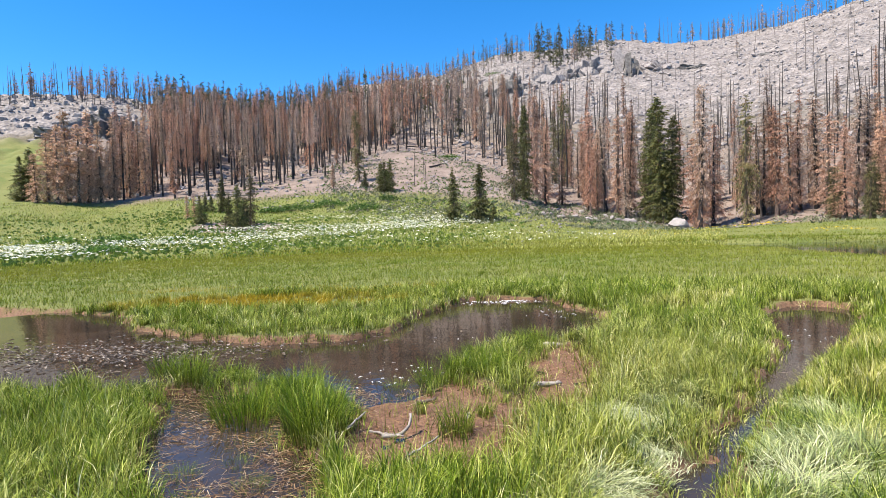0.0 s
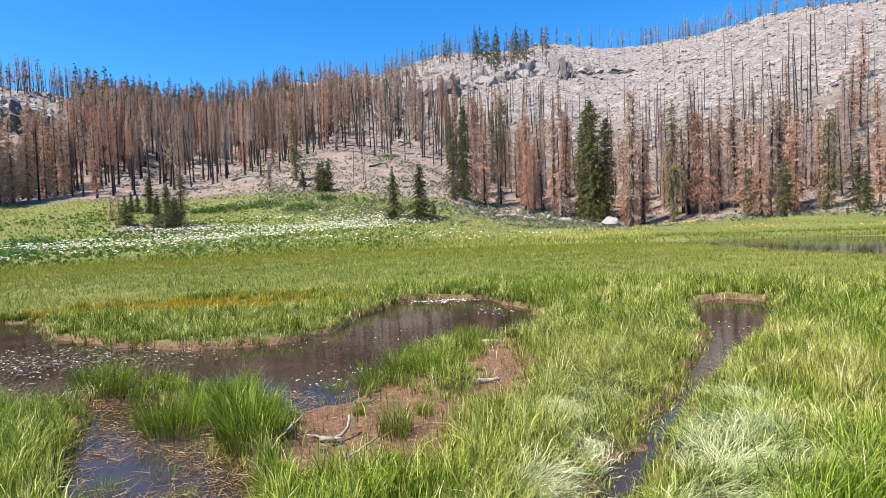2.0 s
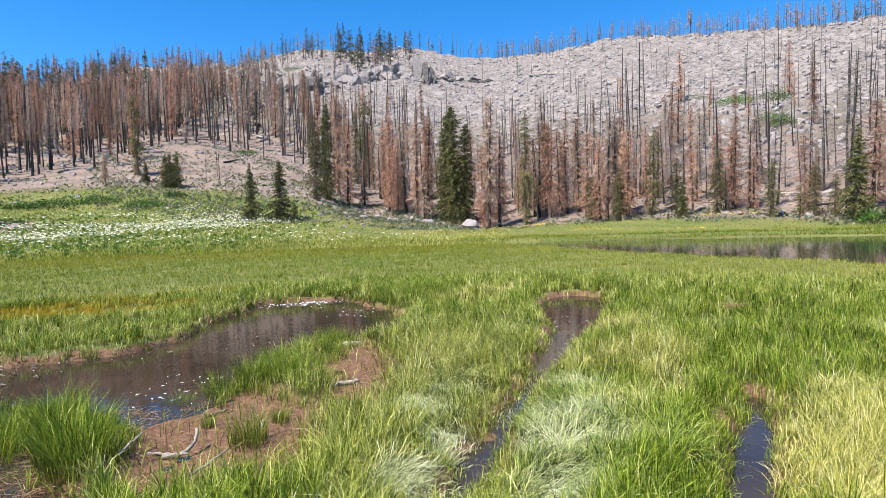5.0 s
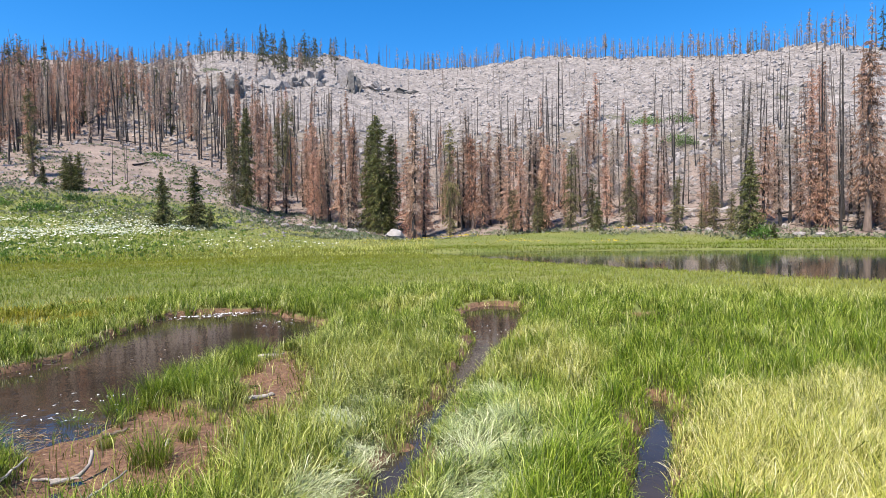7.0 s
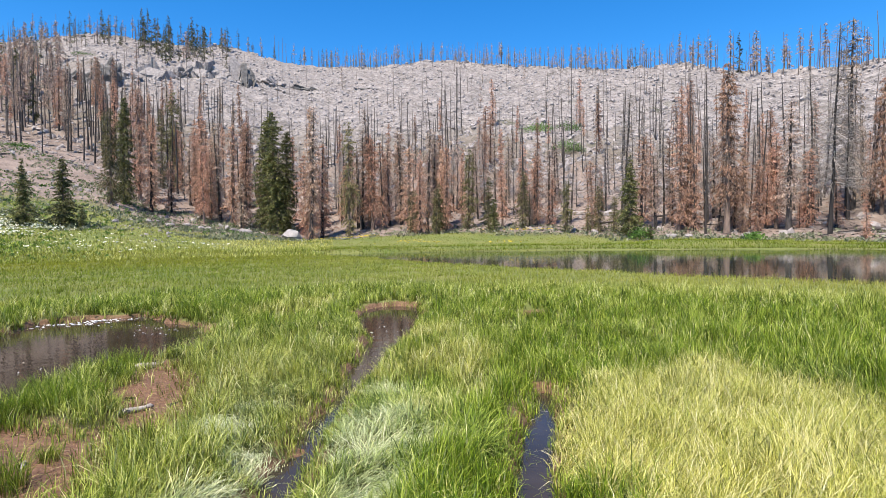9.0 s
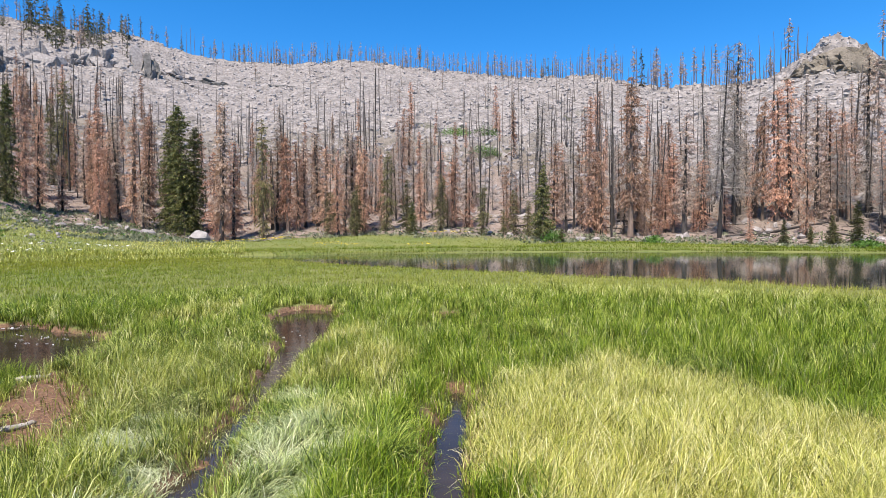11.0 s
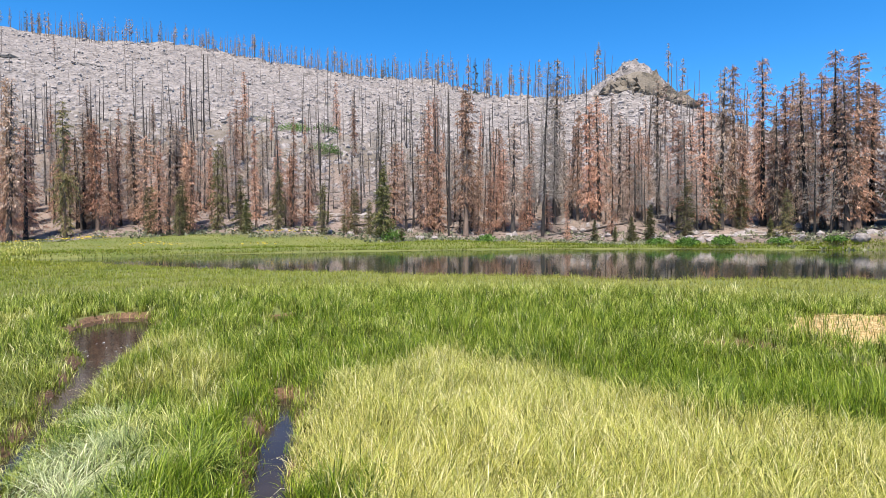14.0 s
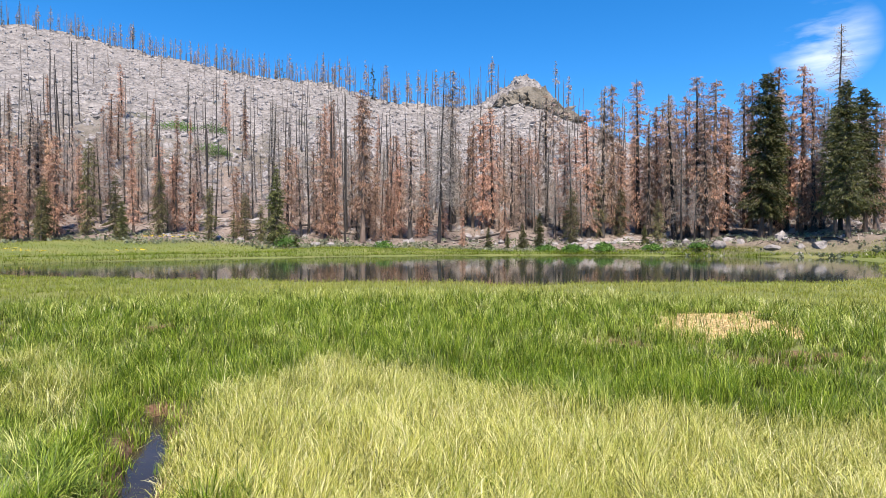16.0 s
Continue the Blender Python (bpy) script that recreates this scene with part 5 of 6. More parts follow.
def grass(name, n, az0, az1, r0, r1, length, width, segs, label, power=0.5, straw=None, tuft=0):
    """Blades of sedge, in tufts of that many where they stand near; none in open water, mud or lake."""
    if tuft:
        cx, cy = spots(n // tuft, az0, az1, r0, r1, power)
        nt = len(cx)
        cx, cy = np.repeat(cx, tuft), np.repeat(cy, tuft)
        bunch = [np.repeat(q, tuft) for q in (rng.normal(0, 0.8, nt), rng.uniform(0.65, 1.3, nt), rng.normal(0, 1, nt))]
        n = len(cx)
        ox, oy = rng.normal(0, 0.045, n), rng.normal(0, 0.045, n)
        x, y, fan = cx + ox, cy + oy, np.arctan2(oy, ox)
    else:
        x, y = spots(n, az0, az1, r0, r1, power)
        fan = rng.uniform(0, 6.28, n)
        bunch = [rng.normal(0, 0.8, n), rng.uniform(0.65, 1.3, n), rng.normal(0, 1, n)]
    dw = d_water(x, y)
    ok = ((dw > rng.uniform(-0.16, 0.02, n)) | ((dw > -0.6) & (height(x, y) > 0.012) & (line_distance(x, y, CHANNEL) > 0.1))) & ((d_mud(x, y) > rng.uniform(-0.2, 0.2, n)) | (rng.uniform(0, 1, n) < 0.05)) & (d_lake(x, y) > rng.uniform(-0.8, 0.5, n))
    in_straw = inside_distance(x, y, STRAW) + 0.5 * vnoise(x, y, 0.9, 81) < rng.normal(0, 0.12, n)
    if straw is not None:
        ok &= in_straw == straw
    rot = inside_distance(x, y, ROT) + 0.5 * vnoise(x, y, 0.6, 84)
    ok &= (rot > 0) | (rng.uniform(0, 1, n) < 0.10)
    x, y, in_straw, fan = x[ok], y[ok], in_straw[ok], fan[ok]
    veer, stature, tone = [q[ok] for q in bunch]
    m = len(x)
    az, r = polar(x, y)
    patch, clump = fnoise(x, y, 1.6, 82, 3), fnoise(x, y, 0.5, 83, 2)
    L = rng.uniform(length[0], length[1], m) * stature * (1 + 0.3 * clump + 0.15 * patch)
    wild = 0.45 * smooth(0.2, 0.55, fnoise(x, y, 1.1, 86, 2)) * smooth(12, 8, r)
    # bends the blades down and carries their painted sheen
    pale = discs(x, y, SHEEN_SPOTS)
    down = np.where(in_straw, 0.15, np.maximum(wild, pale))
    fx = np.cos(fan + rng.normal(0, 0.5, m)) * (1 - 0.75 * down) + np.cos(flow(x, y)) * (0.25 + down)
    fy = np.sin(fan + rng.normal(0, 0.5, m)) * (1 - 0.75 * down) + np.sin(flow(x, y)) * (0.25 + down)
    heading = np.arctan2(fy, fx) + veer + rng.normal(0, 0.35, m)
    bend = np.clip(0.12 + 0.55 * np.abs(rng.normal(0, 0.75, m)) + 0.75 * down, 0.03, 1.4)
    dry = 0.11 + 0.16 * patch + 0.3 * smooth(0.3, 0.8, fnoise(x, y, 1.1, 87, 2)) + 0.55 * discs(x, y, TANNED) + 0.24 * smooth(2, 12, az) * smooth(32, 24, az) * smooth(11, 8, r) - 0.15 * smooth(28, 34, az) * smooth(8, 6, r)
    dry = dry + smooth(14, 19, r) * (0.22 + 0.28 * smooth(35, 60, az) + 0.25 * fnoise(x * 0.3, y, 6, 89, 2)) - 0.12 * smooth(35, 50, az) * smooth(15, 11, r)
    dry = dry * (1 - 0.5 * smooth(14, 20, r) * smooth(30, 15, az))
    dry = np.clip(dry + 0.10 * tone - 0.16 * smooth(13, 18, r) * smooth(40, 15, az) + 0.06 * smooth(24, 12, az) * smooth(8.5, 11, r) + rng.normal(0, 0.07, m), 0, 1)
    dry = np.where(in_straw, np.clip(0.74 + 0.4 * patch + 0.16 * tone + rng.normal(0, 0.18, m), 0, 1), dry)
    edge_d = np.minimum(d_water(x, y), d_mud(x, y))
    slot = smooth(0.3, 0.05, np.minimum(line_distance(x, y, CHANNEL), line_distance(x, y, TRENCH)))
    L = L * (0.72 + 0.28 * smooth(0.0, 0.4, edge_d)) * (1 - 0.2 * pale) * (1 - 0.35 * slot)
    amber = np.maximum(discs(x * 0.55, y * 1.4, [(a * 0.55, b * 1.4, c) for a, b, c in AMBER], 0.4), 0.45 * smooth(27, 40, r) * smooth(40, 12, az) * (0.6 + 0.5 * fnoise(x * 0.3, y, 7, 99, 2)))
    L = L * (1 - 0.26 * smooth(17, 26, r)) * (1 - 0.5 * amber * (r < 24)) * (1 - 0.25 * smooth(0, -6, az) * smooth(8.5, 9.5, r) * smooth(14, 12, r))
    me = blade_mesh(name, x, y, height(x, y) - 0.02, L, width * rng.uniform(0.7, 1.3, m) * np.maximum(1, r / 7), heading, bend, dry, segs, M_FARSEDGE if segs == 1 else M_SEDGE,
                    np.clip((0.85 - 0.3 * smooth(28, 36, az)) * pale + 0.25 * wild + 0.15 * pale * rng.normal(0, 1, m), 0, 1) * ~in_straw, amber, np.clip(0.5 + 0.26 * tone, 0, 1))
    return tagged(new(name, me), label, "grass", kind="stuff")


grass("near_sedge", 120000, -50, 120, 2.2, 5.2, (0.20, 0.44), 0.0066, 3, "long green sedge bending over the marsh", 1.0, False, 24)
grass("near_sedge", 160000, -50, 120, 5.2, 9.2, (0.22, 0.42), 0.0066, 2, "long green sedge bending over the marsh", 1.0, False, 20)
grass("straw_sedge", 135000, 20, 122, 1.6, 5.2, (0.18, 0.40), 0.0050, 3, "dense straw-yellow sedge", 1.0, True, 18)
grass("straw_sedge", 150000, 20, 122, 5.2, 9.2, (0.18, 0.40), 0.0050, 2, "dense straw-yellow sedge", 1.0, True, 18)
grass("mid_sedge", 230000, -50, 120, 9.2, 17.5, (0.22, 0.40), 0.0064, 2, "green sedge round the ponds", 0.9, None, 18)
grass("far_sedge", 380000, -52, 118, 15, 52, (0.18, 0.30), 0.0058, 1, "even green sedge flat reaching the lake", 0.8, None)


def bank_grass(n):
    """Short bright grass on the far lake bank."""
    az = rng.uniform(22, 113, n)
    rm, rt = table(az, MEADOW_AZ, MEADOW_R), table(az, BASE_AZ, TURF_R)
    r = rm - 1.2 + (rt - rm + 1.5) * rng.uniform(0, 1, n)
    x, y = r * np.sin(np.radians(az)), r * np.cos(np.radians(az))
    lush_ = smooth(0.5, -0.1, (r - rm) / (rt - rm) + 0.3 * fnoise(x, y, 5, 95, 2))
    me = blade_mesh("bank_grass", x, y, height(x, y) - 0.02, rng.uniform(0.2, 0.5, n) * (0.5 + 0.6 * lush_), np.full(n, 0.05), rng.uniform(0, 6.28, n), rng.uniform(0.1, 0.6, n),
                    np.clip(0.3 - 0.45 * lush_ + 0.3 * fnoise(x, y, 4, 96, 2), 0, 1), 1, M_FARSEDGE)
    return tagged(new("bank_grass", me), "bright green grass on the far lake bank", "grass", kind="stuff")


bank_grass(42000)


def meadow_grass(n):
    """Fine grass and herbs over the flower meadow."""
    az = rng.uniform(-44, 27, n)
    rm, rt = table(az, MEADOW_AZ, MEADOW_R), table(az, BASE_AZ, TURF_R)
    r = rm - 2 + (rt - rm + 3) * rng.uniform(0, 1, n) ** 0.8
    x, y = r * np.sin(np.radians(az)), r * np.cos(np.radians(az))
    ok = (np.hypot(x + 26.5, y - 71.5) > 6 + 2 * vnoise(x, y, 3, 75)) & (rng.uniform(0, 1, n) > 0.62 * smooth(-3, 6, az) * smooth(0.15, 0.4, (r - rm) / (rt - rm)))
    x, y = x[ok], y[ok]
    n = len(x)
    me = blade_mesh("meadow_grass", x, y, height(x, y) - 0.02, rng.uniform(0.18, 0.45, n) * (1 + 0.4 * fnoise(x, y, 8, 97, 2)), np.full(n, 0.075), rng.uniform(0, 6.28, n), rng.uniform(0.1, 0.8, n),
                    np.clip(0.15 + 0.5 * smooth(-4, 8, az[ok]) + 0.5 * fnoise(x, y, 11, 98, 3), 0, 1), 1, M_SEDGE)
    return tagged(new("meadow_grass", me), "bright green grass and herbs of the flower meadow", "grass", kind="stuff")


meadow_grass(85000)


def meadow_plants(name, n, az0, az1, f0, f1, mat, size, label, seed, cover, crossed=3, tilt=0.15):
    """Small upright leaf or flower tufts on the meadow."""
    g = np.random.default_rng(seed)
    az = g.uniform(az0, az1, n)
    rm, rb = table(az, MEADOW_AZ, MEADOW_R), table(az, BASE_AZ, BASE_R)
    r = rm + (rb - rm) * g.uniform(f0, f1, n)
    x, y = r * np.sin(np.radians(az)), r * np.cos(np.radians(az))
    ok = cover(x, y, az, (r - rm) / (rb - rm)) > g.uniform(0, 1, n)
    x, y = x[ok], y[ok]
    m = len(x)
    z = height(x, y)
    base = np.stack([x, y, z], -1)
    vs = []
    for k in range(crossed):
        a = g.uniform(0, 6.28, m)
        s = size[0] * g.uniform(0.6, 1.4, m)
        d = np.stack([np.cos(a) * s, np.sin(a) * s, np.zeros(m)], -1)
        lift = np.stack([g.normal(0, tilt, m) * s, g.normal(0, tilt, m) * s, size[1] * g.uniform(0.7, 1.3, m)], -1)
        low = np.stack([np.zeros(m), np.zeros(m), np.full(m, size[2])], -1)
        vs += [base - d + low + 0.3 * lift, base + low, base + d + low + 0.3 * lift, base + lift + low]
    per = 4 * crossed
    v = np.stack(vs, 1).reshape(-1, 3)
    pat = [[4 * k + a, 4 * k + b, 4 * k + c] for k in range(crossed) for a, b, c in ((0, 1, 3), (1, 2, 3))]
    t = (np.arange(m)[:, None, None] * per + np.array(pat)).reshape(-1, 3)
    return tagged(new(name, mesh_from(name, v, t, mat)), label, "plants", kind="stuff")


M_HERB = leafy("herb_leaves", [(0.0, (0.08, 0.15, 0.03)), (0.6, (0.15, 0.24, 0.05)), (1.0, (0.24, 0.31, 0.09))], 0.5, 0.3, 0.35, 0.0)


def lush(x, y, az, u):
    return (0.25 + 0.7 * smooth(-0.2, 0.5, fnoise(x, y, 14, 90, 3))) * smooth(0.8, 0.6, u) * smooth(10, -2, az)


def bloom(x, y, az, u):
    band = smooth(0.02, 0.08, u) * smooth(0.5 - 0.12 * smooth(-8, 2, az), 0.24 - 0.06 * smooth(-8, 2, az), u) * smooth(19, 5, az)
    return band * (0.04 + 0.96 * smooth(0.12, 0.5, fnoise(x * 0.35, y, 8, 91, 3) - 0.12 + 0.24 * smooth(0.42, 0.16, u)))


def gold(x, y, az, u):
    return smooth(0.15, 0.5, fnoise(x, y, 7, 92, 2)) * smooth(18, 30, az) * smooth(60, 48, az) * smooth(0.2, 0.5, u)


meadow_plants("meadow_herbs", 14000, -44, 24, 0.02, 0.85, M_HERB, (0.2, 0.22, 0.0), "lush green herbs of the mountain meadow", 21, lush)
meadow_plants("white_flowers", 50000, -44, 24, 0.02, 0.9, M_PETAL, (0.10, 0.10, 0.36), "white flower heads scattered over the meadow", 22, bloom, 2, 1.1)
meadow_plants("yellow_flowers", 3500, 16, 62, 0.2, 1.0, M_YELLOW, (0.09, 0.09, 0.3), "yellow flowers along the foot of the slope", 23, gold, 2, 1.1)


def shrub(x, y, w, d, h, seed, label="low rounded green willow shrub"):
    g = np.random.default_rng(seed)
    n = int(260 * max(w, d))
    a, c, rad = g.uniform(0, 6.28, n), g.uniform(0.0, 1, n), g.uniform(0.35, 1, n) ** 0.6
    p = np.stack([np.cos(a) * np.sqrt(1 - c * c) * w * rad, np.sin(a) * np.sqrt(1 - c * c) * d * rad, c * h * rad * (1 + 0.3 * g.normal(0, 1, n) * 0.5) + 0.05], -1)
    v, t = sprays(p, np.tile([0, 0, 0.8], (n, 1)), 0.28 * g.uniform(0.6, 1.4, n), g, 0.7)
    root = new("shrub")
    leaves = new("foliage", mesh_from("foliage", v, t, M_SHRUB))
    e = p[:: max(n // 40, 1)] * 0.9
    stems = new("stemwork", mesh_from("stemwork", *sticks(np.zeros_like(e) + e * [0.2, 0.2, 0], e, 0.02), M_BARK))
    leaves.parent = stems.parent = root
    tagged(stems, kind="stuff")
    tagged(leaves, kind="stuff")
    root.matrix_basis = Matrix.Translation((x, y, float(height(np.array([x]), np.array([y]))[0]) - 0.03))
    return tagged(root, label, "shrub", "meadow shrubs")


for k, (az, r, w, d, h) in enumerate([(-14.5, 90, 4.4, 2.0, 1.0), (-11.5, 89, 2.8, 2.0, 1.1), (-8.0, 85, 3.0, 2.4, 1.2), (-5.5, 93, 1.8, 1.6, 0.9), (-17.0, 92, 2.5, 1.6, 0.8), (-35, 70, 2.5, 1.5, 0.7), (-30.5, 68, 3.2, 2.0, 0.8),
                                      (-31.5, 58, 2.2, 1.6, 0.6), (67.4, 64.5, 2.0, 1.2, 0.9), (84.0, 65, 3.0, 1.3, 0.7), (86.6, 65, 4.2, 1.3, 0.8), (89.6, 65.3, 4.2, 1.2, 0.8), (94.0, 66, 3.0, 1.1, 0.5), (98, 66, 2.4, 1.0, 0.4),
                                      (47.4, 168, 4.0, 6.0, 3.0), (48.1, 172, 3.0, 5.0, 2.4), (50.8, 172, 3.6, 5.0, 2.6), (51.2, 169, 2.5, 4.0, 2.0), (50.6, 140, 3.6, 4.5, 2.4), (51.4, 137, 2.4, 3.5, 2.0), (0.8, 138, 3.4, 2.5, 0.9), (5.7, 284, 6.0, 4.0, 1.5), (57.8, 67.5, 2.2, 1.4, 1.4)]):
    sx, sy = polar_xy(az, r)
    shrub(sx, sy, w, d, h, 900 + k)


# ---- tussocks at the water's edge ----
def tussock(seed, n, spread, tall):
    g = np.random.default_rng(seed)
    a, q = g.uniform(0, 6.28, n), np.sqrt(g.uniform(0, 1, n)) * spread
    x, y = np.cos(a) * q, np.sin(a) * q
    L = tall * g.uniform(0.5, 1.1, n)
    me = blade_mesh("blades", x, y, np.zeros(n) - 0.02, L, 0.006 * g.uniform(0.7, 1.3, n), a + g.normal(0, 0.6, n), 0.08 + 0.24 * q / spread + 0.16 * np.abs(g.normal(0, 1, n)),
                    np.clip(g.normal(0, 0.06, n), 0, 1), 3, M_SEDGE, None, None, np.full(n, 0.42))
    root = new("sedge_tussock")
    tagged(new("foliage", me), kind="stuff").parent = root
    return tagged(root, "upright dark green sedge tussock rising from shallow water", "grass", "sedge tussocks")


T_MASTERS = [tussock(40 + k, 340, 0.27, 0.68) for k in range(4)]
t_used = [False] * 4
for k, (x, y, s) in enumerate([(-2.05, 5.55, 1.0), (-1.95, 5.95, 0.9), (-2.3, 5.85, 0.85), (-1.2, 4.95, 0.95), (-1.4, 5.35, 0.9), (-1.6, 5.95, 0.8), (-0.64, 6.65, 0.45), (-0.2, 6.8, 0.75), (0.1, 6.9, 0.6),
                               (0.5, 6.8, 0.65), (0.8, 7.05, 0.6), (0.35, 7.4, 0.55), (1.05, 8.9, 0.7), (1.3, 8.9, 0.75), (1.55, 9.0, 0.7), (1.2, 7.9, 0.5), (0.75, 7.7, 0.5), (-3.15, 6.8, 0.8), (-2.8, 7.3, 0.7), (-3.9, 7.7, 0.8), (-5.6, 11.6, 0.6),
                               (3.3, 13.0, 1.0), (3.8, 12.5, 0.9), (4.4, 12.3, 1.0), (0.05, 5.0, 0.6), (0.35, 5.45, 0.3), (-0.3, 5.6, 0.25), (-1.75, 4.55, 0.35), (-1.5, 4.1, 0.4), (-1.9, 4.9, 0.3), (-1.95, 3.9, 0.35), (-1.35, 3.7, 0.3), (-2.15, 4.35, 0.4), (-1.15, 4.4, 0.3), (-1.7, 5.1, 0.35)]):
    m = Matrix.LocRotScale((x, y, max(float(height(np.array([x]), np.array([y]))[0]), -0.12)), Euler((0, 0, k * 1.7)), (s, s, s))
    if t_used[k % 4]:
        copy_thing(T_MASTERS[k % 4], m).matrix_basis = m
    else:
        T_MASTERS[k % 4].matrix_basis, t_used[k % 4] = m, True


# ---- driftwood, floating flecks, dead stems ----
def log(path, r, label, mat=None):
    g = np.random.default_rng(int(abs(path[0][0]) * 100))
    p = np.array(path, float)
    fine = np.stack([np.interp(np.linspace(0, 1, 9), np.linspace(0, 1, len(p)), p[:, k]) for k in range(3)], -1) + g.normal(0, r * 0.25, (9, 3))
    v, t = tube(fine, r * np.linspace(1.0, 0.55, 9) * g.uniform(0.85, 1.15, 9), 8)
    return tagged(new("driftwood", mesh_from("driftwood", v, t, mat or M_GREYWOOD, smooth_faces=True)), label, "log")


log([(0.97, 6.46, 0.04), (1.32, 6.42, 0.06)], 0.035, "short sun-bleached log lying on the mud")
log([(2.12, 9.12, 0.05), (2.32, 8.7, 0.08)], 0.045, "pale broken log at the pond's edge")
log([(1.52, 8.7, 0.03), (1.88, 8.55, 0.05)], 0.04, "grey log half sunk at the pond's edge")
log([(-0.62, 5.0, 0.03), (-0.45, 4.98, 0.05), (-0.37, 5.05, 0.12), (-0.36, 5.1, 0.2)], 0.02, "crooked bleached branch on the mud")
log([(-0.75, 5.12, 0.03), (-0.42, 4.92, 0.05)], 0.014, "thin bleached branch on the mud")
log([(0.17, 5.38, 0.03), (0.19, 5.52, 0.05)], 0.02, "short wood chip on the mud")
log([(-0.35, 5.95, 0.03), (-0.15, 5.99, 0.05)], 0.025, "dark wet wood chip on the mud", M_BARK)
log([(-0.35, 4.2, 0.16), (-0.1, 4.45, 0.22)], 0.012, "thin bleached stick lying in the sedge")
log([(-0.95, 5.0, 0.10), (-0.8, 5.25, 0.18)], 0.012, "thin bleached stick lying in the sedge")
front_stone = new("stone", rock_mesh("stone", 77, M_TANROCK, 3, 0.2, 0.6))
front_stone.matrix_basis = Matrix.LocRotScale((0.39, 3.45, 0.16), Euler((0, 0, 0.6)), (0.17, 0.13, 0.16))
tagged(front_stone, "rounded tan stone half hidden in the sedge", "stone")


def flecks(name, n, centre, spread, size, mat, label, seed, rise=0.006):
    g = np.random.default_rng(seed)
    x, y = centre[0] + g.normal(0, spread[0], n), centre[1] + g.normal(0, spread[1], n)
    ok = d_water(x, y) < -0.1
    x, y = x[ok], y[ok]
    n = len(x)
    a = g.uniform(0, 6.28, n)
    L, W = size * g.uniform(0.4, 1.6, n), size * g.uniform(0.2, 0.6, n)
    c, s = np.cos(a), np.sin(a)
    z = np.full(n, rise) + g.uniform(0, rise, n)
    v = np.stack([np.stack([x - c * L, y - s * L, z], -1), np.stack([x + s * W, y - c * W, z + rise], -1), np.stack([x + c * L, y + s * L, z], -1), np.stack([x - s * W, y + c * W, z + rise], -1)], 1).reshape(-1, 3)
    t = (np.arange(n)[:, None, None] * 4 + np.array([[0, 1, 2], [0, 2, 3]])).reshape(-1, 3)
    return tagged(new(name, mesh_from(name, v, t, mat)), label, "debris", kind="stuff")


M_FOAM = plain("foam", (0.6, 0.62, 0.64), (0.85, 0.86, 0.88), 9, 0.5)
flecks("foam_flecks", 150, (1.4, 14.0), (0.6, 0.25), 0.05, M_FOAM, "white foam flecks floating on the pond", 31)
flecks("foam_flecks", 25, (2.3, 11.9), (0.3, 0.4), 0.03, M_FOAM, "white foam flecks floating on the pond", 32)
flecks("foam_flecks", 60, (-3.6, 9.5), (2.2, 0.4), 0.02, M_FOAM, "white foam flecks floating on the pond", 33)
flecks("foam_flecks", 40, (-0.6, 7.2), (0.5, 0.4), 0.025, M_FOAM, "white foam flecks floating on the pond", 34)
flecks("foam_flecks", 14, (5.6, 8.6), (0.3, 0.5), 0.03, M_FOAM, "white foam flecks in the channel", 38)
flecks("dead_stems", 800, (-6.3, 9.2), (2.0, 0.6), 0.045, M_DEADSTEM, "tangled grey dead stems on the water", 35, 0.02)
flecks("dead_stems", 350, (-4.9, 8.7), (0.9, 0.45), 0.04, M_DEADSTEM, "tangled grey dead stems on the water", 36, 0.02)

M_STRAWLITTER = leafy("straw_litter", [(0.0, (0.13, 0.07, 0.035)), (0.5, (0.30, 0.17, 0.08)), (0.85, (0.45, 0.31, 0.16)), (1.0, (0.6, 0.5, 0.34))], 0.6, 0.15, 0.3, 0.0)


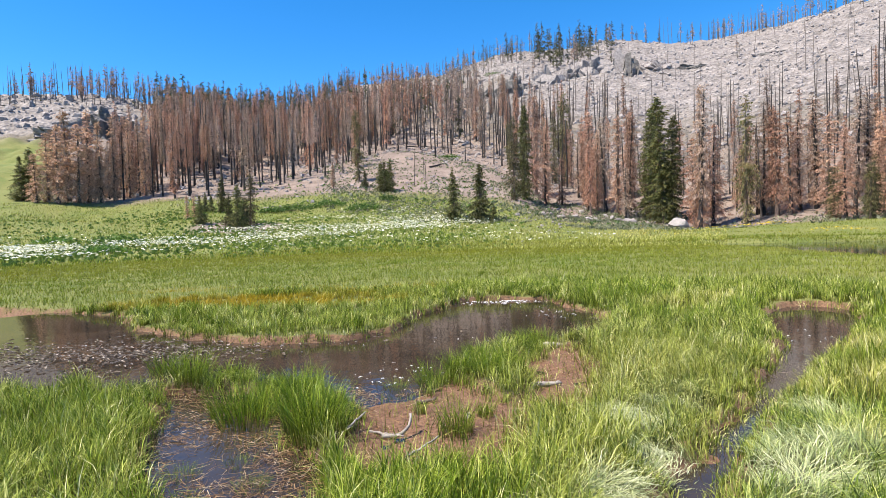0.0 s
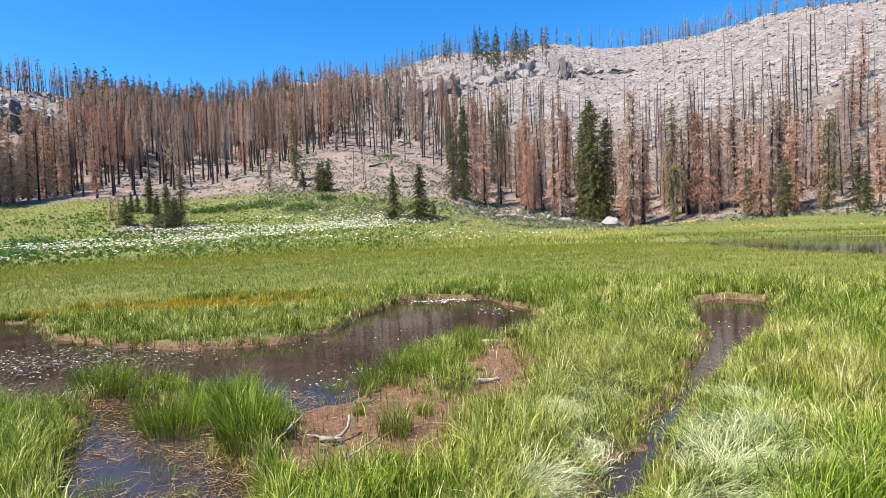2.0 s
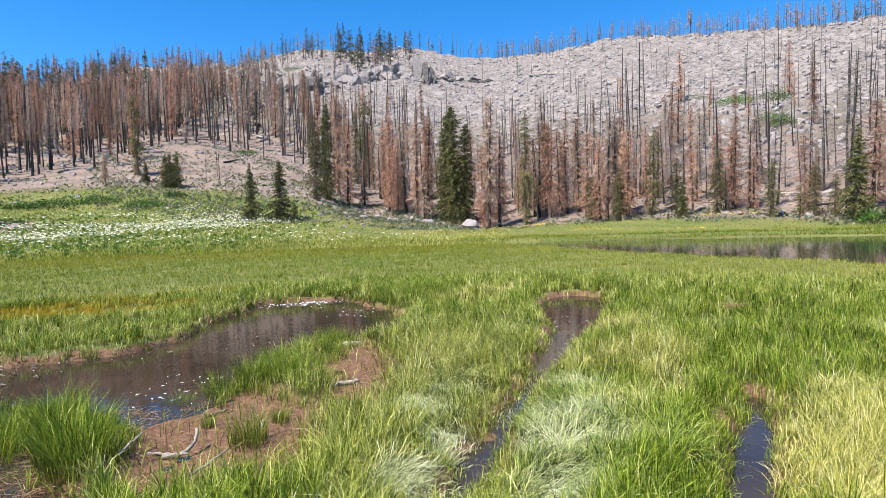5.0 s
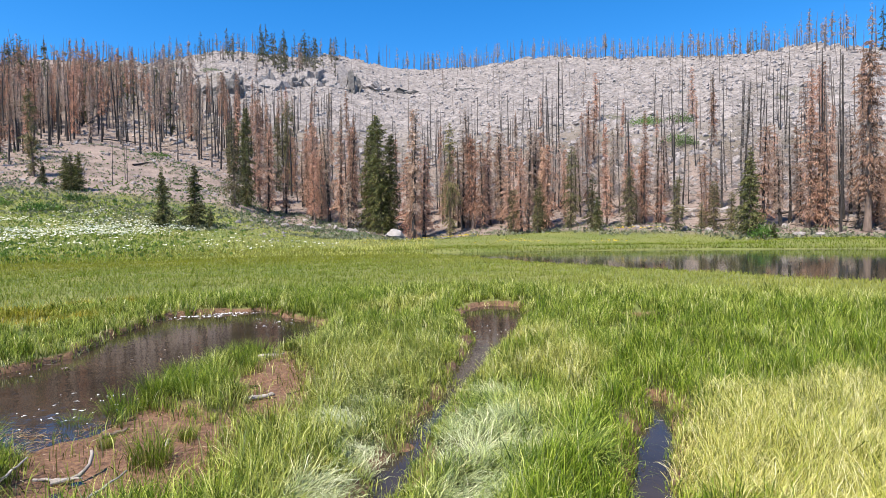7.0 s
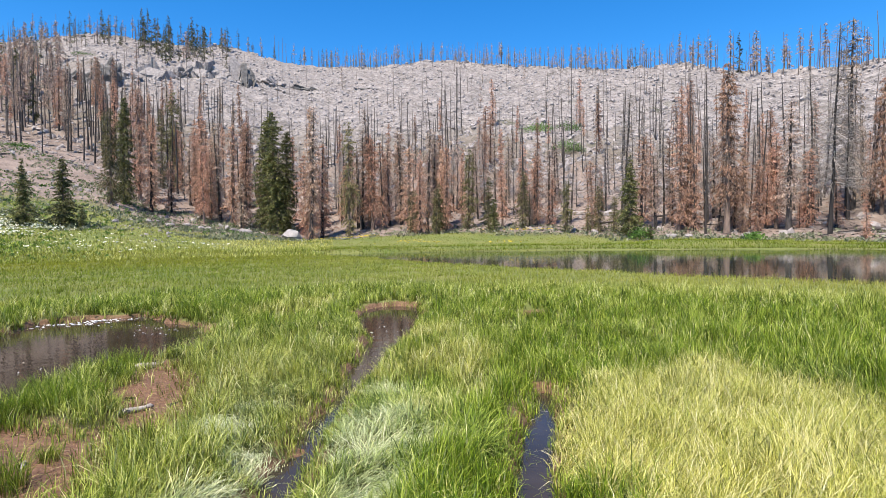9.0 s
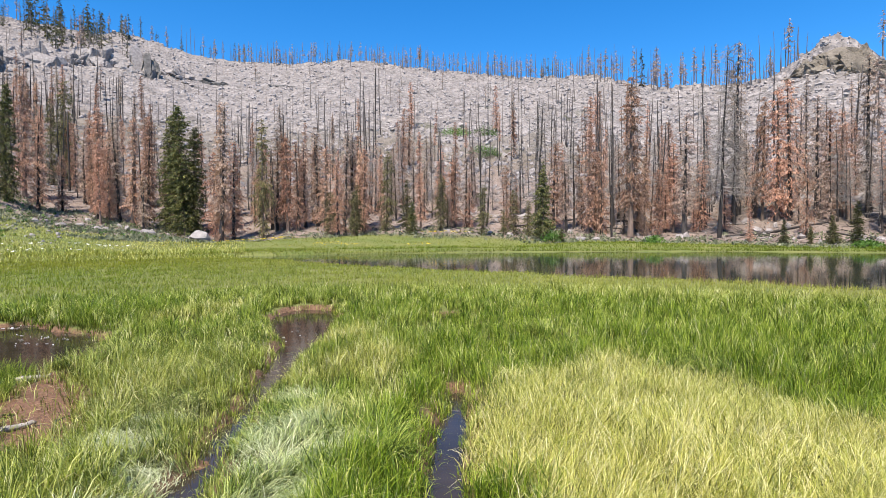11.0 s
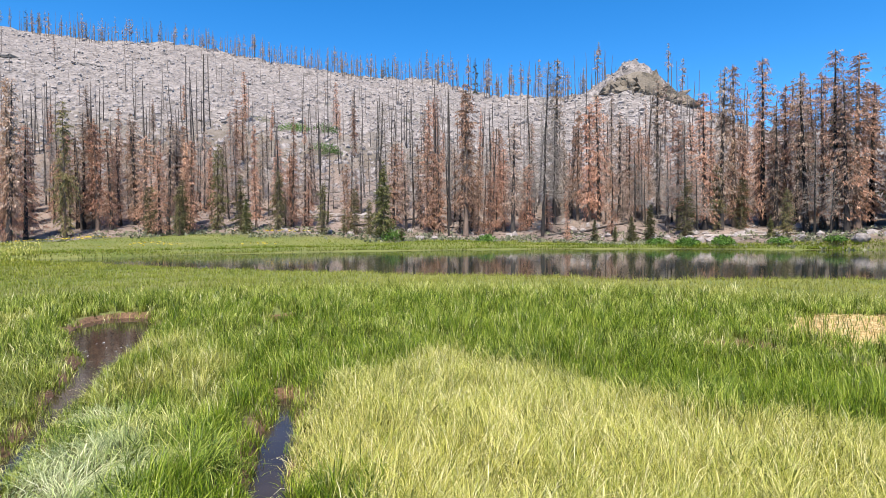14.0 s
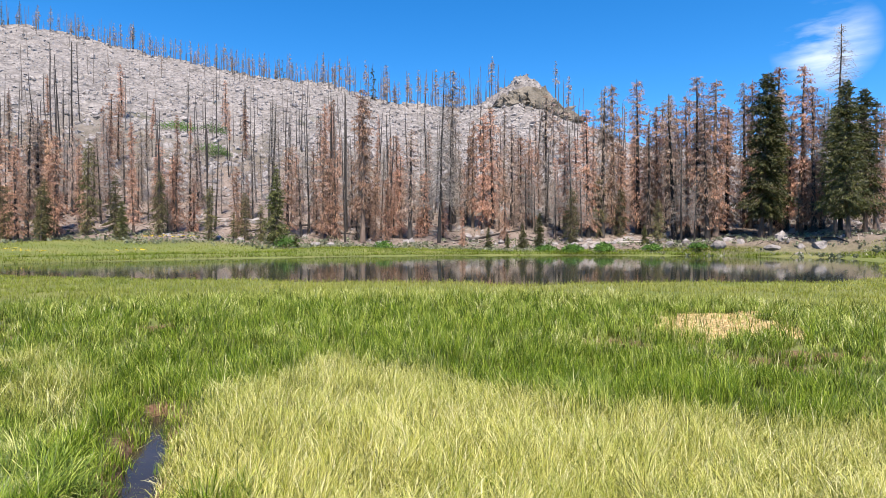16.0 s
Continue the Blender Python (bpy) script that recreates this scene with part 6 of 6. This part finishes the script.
def straw_litter(name, n, box, where, label, seed, length=0.12, mat=M_STRAWLITTER, thick=0.0022):
    """Dead stems lying flat where the test holds."""
    g = np.random.default_rng(seed)
    x, y = g.uniform(box[0], box[1], n), g.uniform(box[2], box[3], n)
    ok = where(x, y, g.uniform(0, 1, n))
    x, y = x[ok], y[ok]
    n = len(x)
    a, L = g.uniform(0, 6.28, n), length * g.uniform(0.4, 1.7, n)
    z = np.maximum(height(x, y), 0.0) + g.uniform(0.004, 0.03, n)
    p = np.stack([x, y, z], -1)
    q = p + np.stack([np.cos(a) * L, np.sin(a) * L, g.normal(0.01, 0.02, n)], -1)
    return tagged(new(name, mesh_from(name, *sticks(p, q, thick), mat)), label, "debris", kind="stuff")


straw_litter("straw_litter", 3200, (-1.4, 2.7, 4.5, 8.6), lambda x, y, u: d_mud(x, y) < 0.2, "matted brown dead stems on the mud", 61)
straw_litter("straw_litter", 4200, (-3.8, -0.8, 3.0, 6.8), lambda x, y, u: (np.abs(d_water(x, y) + 0.12) < 0.28) | ((d_water(x, y) < 0) & (u < 0.25)), "matted brown dead stems round the front pool", 62)
straw_litter("straw_litter", 3000, (-3.0, -1.0, 3.2, 6.2), lambda x, y, u: (d_water(x, y) < 0) & (fnoise(x, y, 0.5, 66, 2) > 0.0), "brown stems matted over the shallow pool", 66)
straw_litter("straw_litter", 9000, (-7, 4, 6.5, 15), lambda x, y, u: np.abs(d_water(x, y) - 0.02) < 0.12, "pale dead stems along the waterline", 63, 0.12, M_DEADSTEM)
straw_litter("straw_litter", 2600, (1.0, 8.5, 1.5, 12), lambda x, y, u: np.abs(d_water(x, y) - 0.0) < 0.07, "pale dead stems along the channel", 64, 0.12, M_DEADSTEM)
M_ROT = leafy("bleached_mat", [(0.0, (0.5, 0.34, 0.14)), (0.5, (0.72, 0.53, 0.26)), (1.0, (0.85, 0.72, 0.46))], 0.7, 0.15, 0.2, 0.0)
straw_litter("dead_mat", 7000, (10.4, 15.2, -4.2, -0.8), lambda x, y, u: inside_distance(x, y, ROT) + 0.5 * vnoise(x, y, 0.6, 84) < 0.1, "thick mat of bleached golden dead sedge", 65, 0.3, M_ROT, 0.006)
